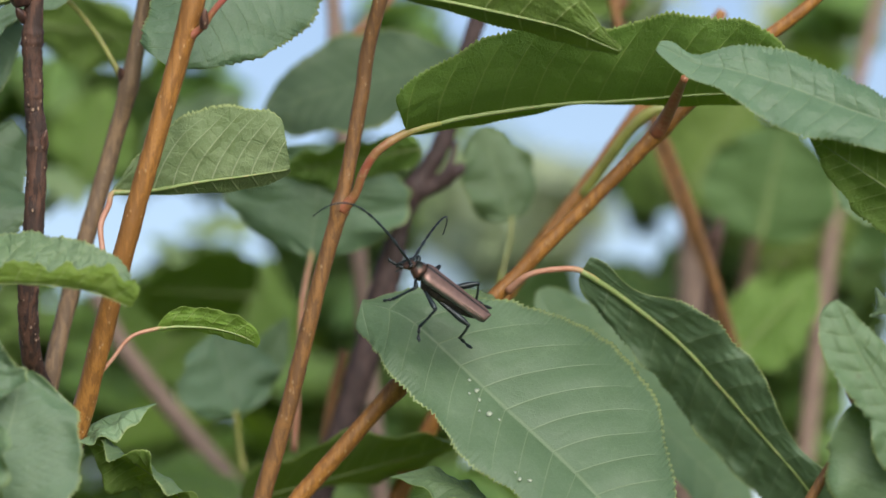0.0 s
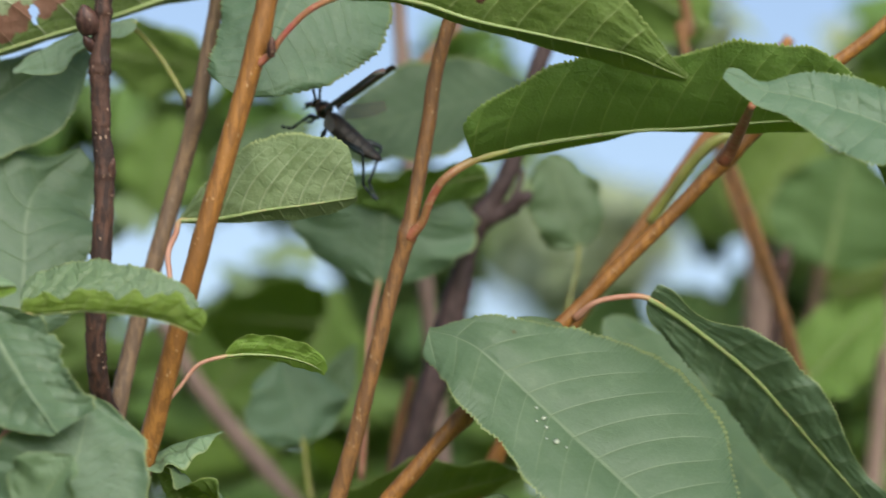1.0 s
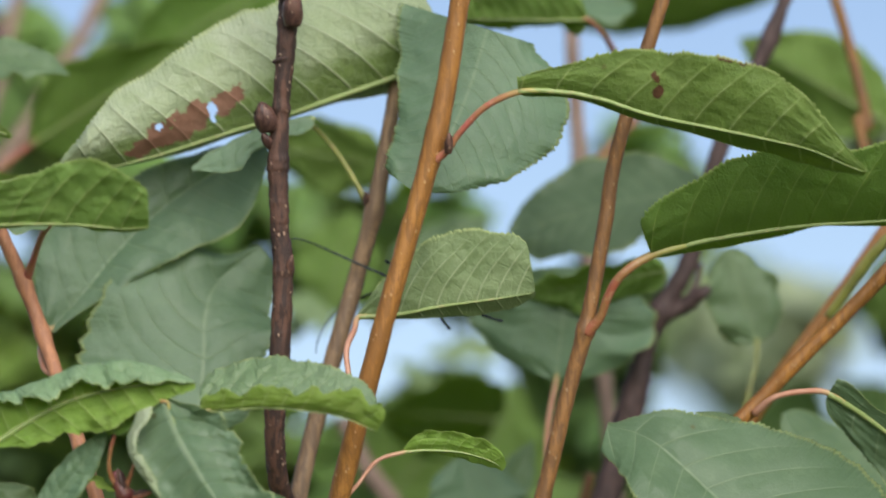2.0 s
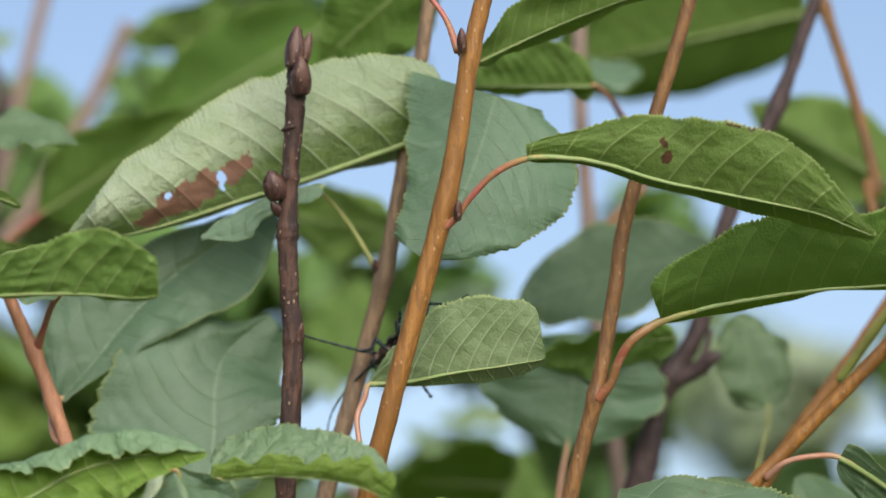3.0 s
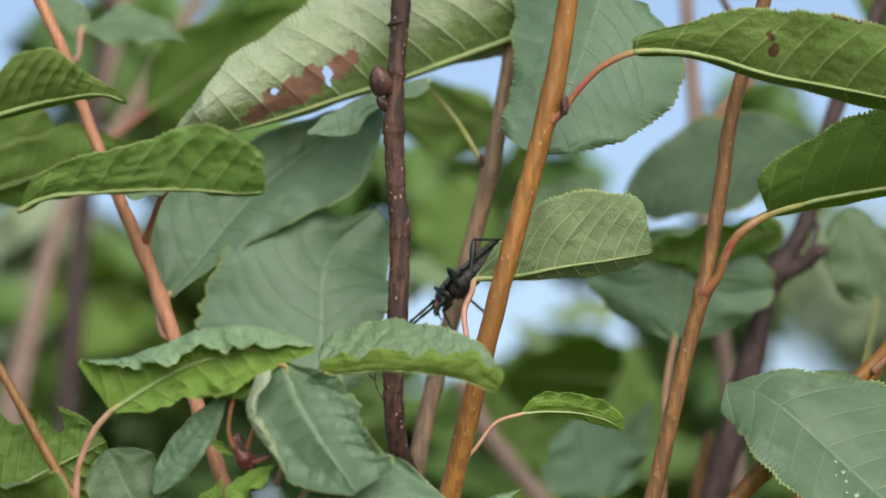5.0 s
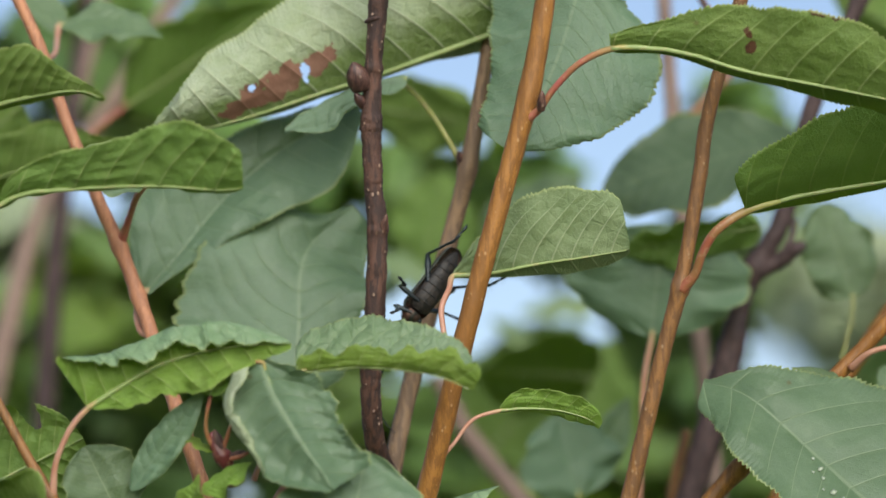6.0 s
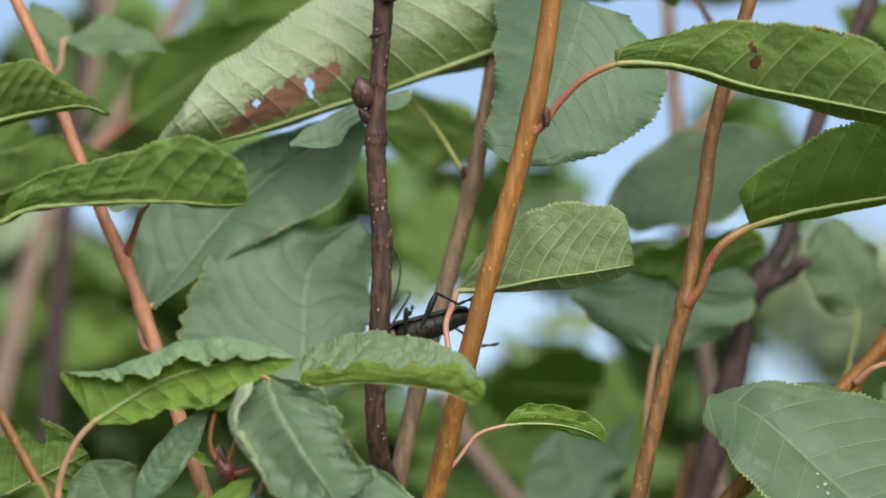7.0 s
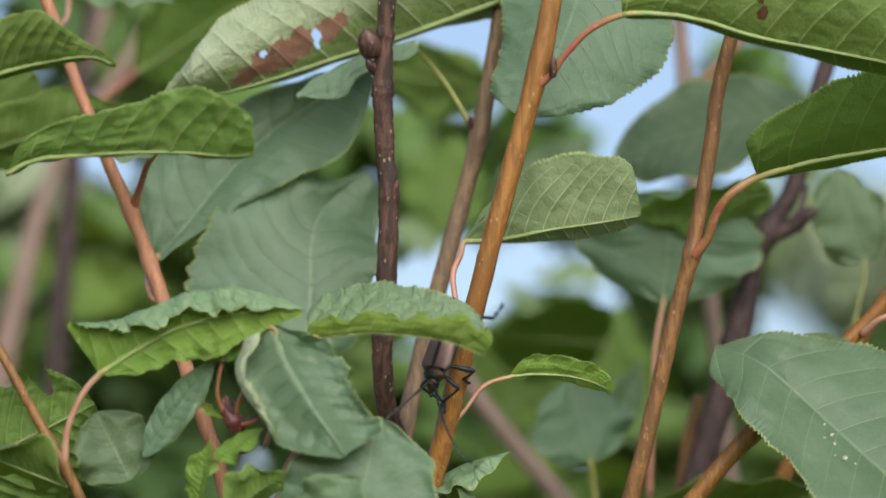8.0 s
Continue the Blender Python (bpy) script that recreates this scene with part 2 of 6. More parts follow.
def tube(line, radii, sides=10, uneven=0.0, seed=0):
    """Verts and faces of a tube along a line with a radius at each point, both ends closed."""
    line, radii = np.asarray(line, float), np.asarray(radii, float)
    tangent = np.gradient(line, axis=0)
    tangent /= np.linalg.norm(tangent, axis=1)[:, None] + 1e-12
    side = np.cross(tangent[0], (0.3, 1.0, 0.2))
    verts, faces = [], []
    for i, (c, r) in enumerate(zip(line, radii)):
        side = side - tangent[i] * np.dot(side, tangent[i])
        side /= np.linalg.norm(side)
        up = np.cross(tangent[i], side)
        for j in range(sides):
            a = 2 * math.pi * j / sides
            q = c + r * (math.cos(a) * side + math.sin(a) * up)
            if uneven:
                q = c + (q - c) * (1 + uneven * (0.6 * noise.noise(Vector(q * 240) + Vector((seed, 0, 0))) + 0.7 * noise.noise(Vector(q * 900))))
            verts.append(q)
    n = len(line)
    for i in range(n - 1):
        for j in range(sides):
            k = (j + 1) % sides
            faces.append((i * sides + j, i * sides + k, (i + 1) * sides + k, (i + 1) * sides + j))
    faces.append(tuple(range(sides - 1, -1, -1)))
    faces.append(tuple(range((n - 1) * sides, n * sides)))
    return verts, faces


def stem(points, radii, material, label, name="shrub_branch", nodes=(), uneven=0.10, root=True, steps=10, category="branch"):
    """A woody stem through points (from its tip down), radii in mm; nodes: places along it (0 to 1) with a swelling."""
    pts = [tuple(p) for p in points]
    if root:
        # the stem runs on downwards to the ground in ever longer pieces
        a, b = np.array(pts[-2]), np.array(pts[-1])
        step = np.linalg.norm(b - a)
        way = (b - a) / step
        radii = list(radii)
        while b[2] > 0:
            step = min(step * 1.5, 0.3)
            way = way * 0.8 + 0.2 * np.array((-0.08 * b[0], 0.12, -1.0))
            way /= np.linalg.norm(way)
            b = b + way * step
            pts.append(tuple(b))
            radii.append(radii[-1] * 1.08)
    rows = spline([(*p, r / 1000) for p, r in zip(pts, radii)], steps)
    rows[:, 3] = np.maximum(rows[:, 3], 0.0002)
    for place, size in nodes:
        i = place * (len(points) - 1) * steps
        rows[:, 3] *= 1 + size * np.exp(-(((np.arange(len(rows)) - i) / 1.6) ** 2))
    verts, faces = tube(rows[:, :3], rows[:, 3], 14, uneven, len(ORIGIN))
    ob = part(name, verts, faces, material, origin=pts[-1])
    return tagged(ob, label, category, "stems of the shrub")


def leaf(branch, base, tip, width, face, bow=0.0, sweep=0.0, fold=0.0, fold_other=None, twist=0.0, wave=0.0, waves=5.0, teeth=46,
         peak=0.42, point=0.8, droop=0.0, curl=0.0, upper=None, under=None, stalk=None, stalk_radius=0.85, stalk_material=None,
         fine=True, rib=True, label="", notch=0.0, name="leaf", bites=(), patches=(), skew=1.0, quilted=0.4, seed=None, dry_material=None, tooth_size=1.0):
    """A leaf blade from base to tip, width in mm at its widest; face: the way its upper side looks; bow, sweep: how far (mm) the midrib arches
    towards the face and sideways; fold: degrees by which each half is raised; wave: mm of ripple at the margin; curl: degrees by which the margin rolls in."""
    base, tip = np.array(base), np.array(tip)
    length = np.linalg.norm(tip - base)
    along = (tip - base) / length
    nrm = np.array(face, float)
    nrm -= along * np.dot(nrm, along)
    nrm /= np.linalg.norm(nrm)
    across = np.cross(nrm, along)
    nu, nv = (3 * teeth, 72 if patches or bites else 24) if fine else (24, 8)
    seed = len(ORIGIN) * 1.37 if seed is None else seed
    u = np.linspace(0, 1, nu + 1)
    # outline: rises to its widest at peak, then narrows to the tip
    expo = math.log(0.5) / math.log(peak)
    x = u**expo
    half = np.sin(math.pi * x) ** point * width / 2000
    half *= 1 - 0.25 * np.clip((u - 0.8) / 0.2, 0, 1) ** 2
    if fine:
        saw = np.array([(0.0, 0.45, 1.0)[i % 3] for i in range(nu + 1)]) - 0.5
        bite = np.array([noise.noise(Vector((seed + 9, a * 60, 0))) for a in u])
        reach = np.array([noise.noise(Vector((seed, a * 8, 0))) + 0.4 * noise.noise(Vector((seed, a * 23, 4))) for a in u])
        tooth = np.clip(half * 60, 0, 1) * (saw * 0.00060 * tooth_size * (1 + 1.6 * np.repeat(bite[::3], 3)[: nu + 1]) + reach * 0.0020)
    half = np.maximum(half, 0.00008)
    tooth = tooth if fine else np.zeros(nu + 1)
    mid = base + np.outer(u, tip - base)
    mid += np.outer(np.sin(math.pi * u), nrm) * bow / 1000 + np.outer(np.sin(math.pi * u), across) * sweep / 1000
    mid += np.outer(u**2.5, nrm) * droop / 1000
    tan = np.gradient(mid, axis=0)
    tan /= np.linalg.norm(tan, axis=1)[:, None]
    turn = np.radians(twist) * (u - 0.3)
    side = across * np.cos(turn)[:, None] + nrm * np.sin(turn)[:, None]
    side -= tan * np.sum(side * tan, axis=1)[:, None]
    side /= np.linalg.norm(side, axis=1)[:, None]
    up = np.cross(tan, side)
    f = (radians(fold), radians(fold if fold_other is None else fold_other))
    v = np.linspace(-1, 1, nv + 1)
    top = np.zeros((nu + 1, nv + 1, 3))
    vein_u = np.zeros((nu + 1, nv + 1))
    for j, b in enumerate(v):
        m = abs(b)
        ang = f[0 if b < 0 else 1] * np.sin(np.clip(u * 6, 0, 1) * math.pi / 2)
        # the margin rolls in by curl
        steps = np.linspace(0, m, 7)
        c, h = np.zeros(nu + 1), np.zeros(nu + 1)
        for s0, s1 in zip(steps, steps[1:]):
            a = ang + radians(curl) * ((s0 + s1) / 2) ** 2
            c += np.cos(a) * (s1 - s0)
            h += np.sin(a) * (s1 - s0)
        wide = half * (skew if b < 0 else 1.0)
        q = m * wide / length
        line = u - 0.5 * q - 0.9 * q * q
        vein_u[:, j] = line
        quilt = np.abs(np.sin(math.pi * VEINS * line)) ** 0.7 * quilted / 1000 * math.sin(math.pi * min(1, m * 1.02)) ** 0.5
        quilt += 0.0005 * np.array([noise.noise(Vector((seed + 5, a * length * 200, b * 7))) + 0.5 * noise.noise(Vector((seed + 6, a * length * 520, b * 17))) for a in u]) * quilted
        ripple = wave / 1000 * m**2.2 * np.array([noise.noise(Vector((seed + 7, a * waves, b * 1.3))) for a in u]) * 1.8
        soft = 0.0016 * np.array([noise.noise(Vector((seed, a * 4.0, b * 1.5))) for a in u]) * min(1.0, m * 3)
        lift = (h * wide + (quilt if fine else 0) + ripple + soft) * np.clip(half * 120, 0, 1)
        top[:, j] = mid + side * (np.sign(b) * (c * wide + tooth * m**9))[:, None] + up * lift[:, None]
        if notch:
            top[:, j] -= np.outer(np.exp(-((u / 0.10) ** 2)) * m * notch / 1000, along)
    thick = 0.00024 * np.clip(1.15 - np.abs(v) ** 6, 0.3, 1)
    bottom = top - up[:, None, :] * thick[None, :, None]
    n1 = nv + 1
    verts = np.concatenate([top.reshape(-1, 3), bottom.reshape(-1, 3)])
    off = (nu + 1) * n1
    i, j = np.meshgrid(np.arange(nu), np.arange(nv), indexing="ij")
    q = (i * n1 + j).ravel()
    upper_f = np.stack([q, q + n1, q + n1 + 1, q + 1], 1)
    lower_f = np.stack([q, q + 1, q + n1 + 1, q + n1], 1) + off
    keep = np.ones(len(q), bool)
    for bu, bv, ru, rv in bites:
        cu, cv = (i.ravel() + 0.5) / nu, (j.ravel() + 0.5) / nv * 2 - 1
        rag = np.array([noise.noise(Vector((a * 40, b * 9, seed))) for a, b in zip(cu, cv)])
        keep &= ((cu - bu) / ru) ** 2 + ((cv - bv) / rv) ** 2 > 1 + 0.3 * rag
    rim = []
    for a in range(nu):
        for e in (0, nv):
            if not keep[a * nv + min(e, nv - 1)]:
                continue
            k0, k1 = a * n1 + e, (a + 1) * n1 + e
            rim.append((k0, k0 + off, k1 + off, k1) if e == 0 else (k0, k1, k1 + off, k0 + off))
    faces = upper_f[keep].tolist() + lower_f[keep].tolist() + rim
    n = int(keep.sum())
    dry = np.zeros(len(q), bool)
    for bu, bv, ru, rv in patches:
        cu, cv = (i.ravel() + 0.5) / nu, (j.ravel() + 0.5) / nv * 2 - 1
        rag = np.array([noise.noise(Vector((a * 30, b * 8, seed + 3))) for a, b in zip(cu, cv)])
        dry |= ((cu - bu) / ru) ** 2 + ((cv - bv) / rv) ** 2 < 1 + 0.9 * rag
    dry = dry[keep]
    slots = np.where(dry, 2, 0).tolist() + np.where(dry, 2, 1).tolist() + [0] * len(rim)
    uu, vv = np.meshgrid(u, (v + 1) / 2, indexing="ij")
    uv = np.stack([vein_u.ravel(), vv.ravel()], 1)
    ob = part(name, verts, faces, None, branch, base, np.concatenate([uv, uv]), label, [upper or UPPER, under or UNDER, dry_material or WITHERED], slots)
    if rib:
        s = slice(0, None, 6 if fine else 3)
        r = 0.00066 * (1 - 0.82 * u) * min(1.3, width / 45)
        line = (mid - up * (r + 0.00006)[:, None])[s]
        r = r[s]
        part("midrib", *tube(line, r, 8), RIB_UNDER, ob, base)
    if stalk:
        pts = [*stalk, tuple(base), tuple(mid[max(1, nu // 18)] - up[0] * 0.0003)]
        rr = [stalk_radius * 1.45] + [stalk_radius] * (len(pts) - 3) + [stalk_radius * 0.95, stalk_radius * 0.6]
        rows = spline([(*p, r / 1000) for p, r in zip(pts, rr)], 8)
        pv, pf = tube(rows[:, :3], rows[:, 3], 10, 0.05)
        along_uv = [(i // 10 / len(rows), 0.5) for i in range(len(pv))]
        part("petiole", pv, pf, stalk_material or RED_STALK, ob, base, along_uv)
    return ob


def blade(branch, rib, face, left, right, tilt=(0, 0), arch=(0, 0), hem=((0,), (0,)), front=None, back=None, seen="upper", wave=1.0, waves=9.0, quilted=0.4,
          tooth=1.0, pitch=1.35, veins=11, ragged=1.0, scallop=(0, 0), stalk=None, stalk_radius=0.85, stalk_material=None, bites=(), patches=(), dry_material=None,
          rib_radius=0.66, grid=24, seed=None, label="", name="leaf"):
    """A leaf laid out along the line of its midrib. face: the way its front looks; left, right: half widths in mm from the base to the tip, seen
    against face (a half folded over the midrib is negative); tilt: degrees by which each half leans forward; arch: mm by which it bulges forward;
    hem: mm of margin folded over to the front; scallop: mm by which the margin swings in and out; seen: which side of the leaf is the front."""
    seed = len(ORIGIN) * 1.37 if seed is None else seed
    rough = spline(rib, 12)
    length = np.sum(np.linalg.norm(np.diff(rough, axis=0), axis=1))
    teeth = max(10, int(length * 1000 / pitch))
    nu, nv = 4 * teeth, grid * 2
    run = np.concatenate([[0], np.cumsum(np.linalg.norm(np.diff(rough, axis=0), axis=1))])
    u = np.linspace(0, 1, nu + 1)
    mid = np.stack([np.interp(u * run[-1], run, rough[:, i]) for i in range(3)], 1)
    tan = np.gradient(mid, axis=0)
    for _ in range(6):
        tan[1:-1] = (tan[:-2] + 2 * tan[1:-1] + tan[2:]) / 4
    tan /= np.linalg.norm(tan, axis=1)[:, None]
    face = np.array(face, float) / np.linalg.norm(face)
    side = np.cross(face, tan)
    side /= np.linalg.norm(side, axis=1)[:, None]
    turn = np.arccos(1 - 2 * u) / math.pi

    def profile(widths):
        line = spline([(w,) for w in widths], 10)[:, 0] / 1000
        return np.interp(turn, np.linspace(0, 1, len(line)), line)

    def jitter(k, rate):
        return np.array([noise.noise(Vector((seed + k, a * rate, 0))) for a in u])

    step = (teeth * u + 1.6 * jitter(17, 7.0) + 0.7 * jitter(18, 31.0)) % 1.0
    saw = np.where(step < 0.68, step / 0.68 * 1.1 - 0.5, 0.6 - (step - 0.68) / 0.32 * 1.1)
    v = np.linspace(-1, 1, nv + 1)
    top = np.zeros((nu + 1, nv + 1, 3))
    vein_u = np.zeros((nu + 1, nv + 1))
    puff = -1.0 if seen == "under" else 1.0
    halves = []
    for k, widths in enumerate((right, left)):
        half = profile(widths) * (1 if k else -1)
        size = np.abs(half)
        uneven = jitter(9 + k, length * 1000 / pitch * 0.9)
        edge = np.clip(size * 90, 0, 1) * (saw * 0.0008 * tooth * (1 + 1.3 * np.repeat(uneven[::4], 4)[: nu + 1]) + ragged * (0.0008 * jitter(3 + k, length * 160) + 0.0009 * jitter(5 + k, length * 60)))
        edge += scallop[1 - k] / 1000 * np.clip(size * 90, 0, 1) * (jitter(31 + k, length * 210) + 0.5 * jitter(35 + k, length * 430))
        halves.append((half, size, edge * np.sign(half), profile(hem[k]) * (1 + 0.5 * jitter(13, length * 190)) if len(hem[k]) > 2 else np.zeros(nu + 1)))
    for j, b in enumerate(v):
        m, k = abs(b), int(b >= 0)
        half, size, edge, fold = halves[k]
        q = m * size / length
        vein_u[:, j] = (u - 0.42 * q - 1.5 * q * q + 0.008 * jitter(21 + k, 5.0)) * veins / VEINS
        # a folded hem runs out to the crest and back again
        folded = np.clip(fold / 0.002, 0, 1)
        cut = 1 - 0.38 * folded
        reach = np.minimum(m / cut, 1.0)
        over = np.clip((m - cut) / np.maximum(1 - cut, 0.01), 0, 1)
        x = half * (reach * (1 - folded) + folded * np.sin(reach * math.pi / 2) ** 0.85) - np.sign(half) * fold * over
        relief = np.abs(np.sin(math.pi * VEINS * vein_u[:, j])) ** 0.7 * quilted / 1000 * math.sin(math.pi * min(1, m * 1.02)) ** 0.5
        relief += 0.0005 * quilted * np.array([noise.noise(Vector((seed + 5, a * length * 200, b * 7))) + 0.5 * noise.noise(Vector((seed + 6, a * length * 520, b * 17))) for a in u])
        ripple = wave / 1000 * m**2.2 * np.array([noise.noise(Vector((seed + 7, a * waves, b * 1.3))) for a in u]) * 1.8
        soft = 0.0014 * np.array([noise.noise(Vector((seed, a * 4.0, b * 1.5))) for a in u]) * min(1.0, m * 3)
        lean = size * reach * math.tan(radians(tilt[1 - k])) + arch[1 - k] / 1000 * 4 * reach * (1 - 0.72 * reach) * np.clip(size * 80, 0, 1)
        lean += np.sin(over * math.pi / 2) * np.minimum(0.0034, fold * 0.8)
        depth = lean + (puff * relief + ripple + soft) * np.clip(size * 120, 0, 1)
        # the ripple also moves the margin up and down
        out = edge * m ** (9 if not scallop[1 - k] else 3) + np.sign(half) * ripple * 0.25
        top[:, j] = mid + side * (x + out)[:, None] + face * depth[:, None]
    du, dv = np.gradient(top, axis=0), np.gradient(top, axis=1)
    normal = np.cross(du, dv)
    normal /= np.linalg.norm(normal, axis=2)[:, :, None] + 1e-12
    thick = 0.00022 * np.clip(1.15 - np.abs(v) ** 6, 0.3, 1)
    bottom = top - normal * thick[None, :, None]
    n1, off = nv + 1, (nu + 1) * (nv + 1)
    verts = np.concatenate([top.reshape(-1, 3), bottom.reshape(-1, 3)])
    i, j = (a.ravel() for a in np.meshgrid(np.arange(nu), np.arange(nv), indexing="ij"))
    q = i * n1 + j
    cu, cv = (i + 0.5) / nu, (j + 0.5) / nv * 2 - 1

    def spots(rows, rate, share, k):
        inside = np.zeros(len(q), bool)
        if rows:
            rag = np.array([noise.noise(Vector((a * rate, b * rate * 0.25, seed + k))) + 0.6 * noise.noise(Vector((a * rate * 3, b * rate * 0.7, seed + k))) for a, b in zip(cu, cv)])
            for bu, bv, ru, rv in rows:
                inside |= ((cu - bu) / ru) ** 2 + ((cv - bv) / rv) ** 2 < 1 + share * rag
        return inside

    keep = ~spots(bites, 40, 0.5, 0)
    dry = spots(patches, 36, 0.9, 3)[keep]
    upper_f = np.stack([q, q + n1, q + n1 + 1, q + 1], 1)
    lower_f = np.stack([q, q + 1, q + n1 + 1, q + n1], 1) + off
    rim = []
    for a in range(nu):
        for e in (0, nv):
            if keep[a * nv + min(e, nv - 1)]:
                k0, k1 = a * n1 + e, (a + 1) * n1 + e
                rim.append((k0, k0 + off, k1 + off, k1) if e == 0 else (k0, k1, k1 + off, k0 + off))
    faces = upper_f[keep].tolist() + lower_f[keep].tolist() + rim
    slots = np.where(dry, 2, 0).tolist() + np.where(dry, 2, 1).tolist() + [0] * len(rim)
    vv = np.repeat(((v + 1) / 2)[None, :], nu + 1, axis=0)
    uv = np.stack([vein_u.ravel(), vv.ravel()], 1)
    base = mid[0]
    plain = (front or UPPER, back or UNDER) if seen == "upper" else (front or UNDER, back or UPPER)
    ob = part(name, verts, faces, None, branch, base, np.concatenate([uv, uv]), label, [*plain, dry_material or WITHERED], slots)
    r = rib_radius / 1000 * (1 - 0.8 * u)
    under = (1 if seen == "under" else -1)
    sunk = r * 0.25 if seen == "under" else r + 0.0003
    line = (mid + normal[:, nv // 2] * (under * sunk)[:, None])[::5]
    part("midrib", *tube(line, r[::5], 8), RIB_UNDER, ob, base)
    if stalk:
        pts = [*stalk, tuple(base), tuple(line[max(1, len(line) // 10)])]
        rr = [stalk_radius * 1.45] + [stalk_radius] * (len(pts) - 3) + [stalk_radius * 0.95, stalk_radius * 0.6]
        rows = spline([(*p, s / 1000) for p, s in zip(pts, rr)], 8)
        pv, pf = tube(rows[:, :3], rows[:, 3], 10, 0.05)
        part("petiole", pv, pf, stalk_material or RED_STALK, ob, base, [(n // 10 / len(rows), 0.5) for n in range(len(pv))])
    return ob


def bud(branch, base, tip, radius, scales=4):
    """A blunt winter bud: a core wrapped in overlapping scales with their free edges standing off."""
    base, tip = np.array(base), np.array(tip)
    way = tip - base
    tall = np.linalg.norm(way)
    way = way / tall
    side = np.cross(way, (0.2, 1.0, 0.3))
    side /= np.linalg.norm(side)
    other = np.cross(way, side)
    verts, faces = [], []
    r = radius / 1000
    n = 16
    for k in range(scales * 2):
        low = k / (scales * 2) * 0.62
        high = min(1.0, low + 0.46)
        turn = k * 2.4
        b0 = len(verts)
        for i in range(5):
            t = low + (high - low) * i / 4
            girth = math.sin(math.pi * min(1.0, t * 0.72 + 0.26)) ** 0.62
            span = 1.25 * (1 - (i / 4) ** 3) + 0.05
            for j in range(7):
                a = turn + span * (j / 3 - 1)
                d = r * girth * (1.0 + 0.07 * i / 4 + 0.03 * (k % 2))
                verts.append(base + way * t * tall + (side * math.cos(a) + other * math.sin(a)) * d)
        for i in range(4):
            for j in range(6):
                q = b0 + i * 7 + j
                faces.append((q, q + 1, q + 8, q + 7))
    t = np.linspace(0, 1, 12)
    core = np.sin(math.pi * np.clip(t * 0.72 + 0.26, 0, 1)) ** 0.62 * r * 0.96
    cv, cf = tube(base + np.outer(t, tip - base), core, n, 0.1)
    off = len(verts)
    verts += cv
    faces += [tuple(i + off for i in f) for f in cf]
    return part("bud", verts, faces, BUD, branch, base, label="brown blunt bud with overlapping scales")




# ---- ground ----
def ground_material():
    k = Mat("meadow_grass")
    c = k.mix(k.ramp(k.noise(0.6, 5.0), 0.35, 0.65), (0.05, 0.09, 0.025), (0.10, 0.15, 0.045))
    k.set(Base_Color=k.mix(k.ramp(k.noise(14.0, 4.0), 0.4, 0.7), c, (0.14, 0.15, 0.06)), Roughness=0.9)
    k.bump(k.noise(30.0, 4.0), 0.8, 0.05)
    return k.m


_g = 2500.0
_n = 40
_gx = np.sign(np.linspace(-1, 1, _n + 1)) * np.abs(np.linspace(-1, 1, _n + 1)) ** 4 * _g
_gv = [(a, b, 0.12 * noise.noise(Vector((a * 0.3, b * 0.3, 3))) if abs(a) < 60 and abs(b) < 60 else 0.0) for a in _gx for b in _gx]
_gf = [(i * (_n + 1) + j, (i + 1) * (_n + 1) + j, (i + 1) * (_n + 1) + j + 1, i * (_n + 1) + j + 1) for i in range(_n) for j in range(_n)]
tagged(part("ground", _gv, _gf, ground_material(), origin=(0, 0, 0)), "grassy meadow ground under the shrub", "ground", kind="structure")

# ---- stems ----
orange = stem([(-0.0544, 1.1487, 1.7051), (-0.0591, 1.1514, 1.6863), (-0.0632, 1.1538, 1.6690), (-0.0694, 1.1587, 1.6344), (-0.0793, 1.1637, 1.5988), (-0.0861, 1.1670, 1.5753), (-0.0933, 1.1727, 1.5490), (-0.1010, 1.1796, 1.5210), (-0.1091, 1.1886, 1.4931)],
              [2.3, 2.5, 2.7, 2.9, 2.9, 2.9, 3.0, 3.1, 3.2], ORANGE, "smooth orange-brown young shrub stem with pale lenticels", nodes=((1.9 / 8, 0.10), (3.12 / 8, 0.12)))
twig = stem([(-0.1136, 1.1719, 1.6838), (-0.1139, 1.1732, 1.6745), (-0.1140, 1.1744, 1.6664), (-0.1159, 1.1775, 1.6440), (-0.1169, 1.1800, 1.6263), (-0.1165, 1.1825, 1.6087), (-0.1155, 1.1843, 1.5959), (-0.1168, 1.1879, 1.5703), (-0.1183, 1.1919, 1.5560), (-0.1177, 1.1986, 1.5372), (-0.1142, 1.2102, 1.5261)],
            [1.5, 2.6, 2.9, 2.5, 2.9, 2.75, 3.0, 2.95, 3.0, 3.0, 3.1], DARK, "dark brown bare twig with winter buds and ring scars",
            nodes=((2 / 10, 0.15), (3.1 / 10, 0.2), (3.92 / 10, 0.14), (4.06 / 10, 0.16), (6.0 / 10, 0.1)), uneven=0.15, root=False, name="shrub_twig", category="twig", steps=26)
bud(twig, (-0.1123, 1.1715, 1.6649), (-0.1120, 1.1671, 1.6747), 2.9)
bud(twig, (-0.1147, 1.1715, 1.6724), (-0.1133, 1.1698, 1.6846), 2.7)
bud(twig, (-0.1118, 1.1732, 1.6744), (-0.1099, 1.1720, 1.6831), 1.6)
bud(twig, (-0.1195, 1.1776, 1.6358), (-0.1214, 1.1735, 1.6430), 3.2)
bud(twig, (-0.1188, 1.1793, 1.6312), (-0.1212, 1.1758, 1.6345), 1.5)
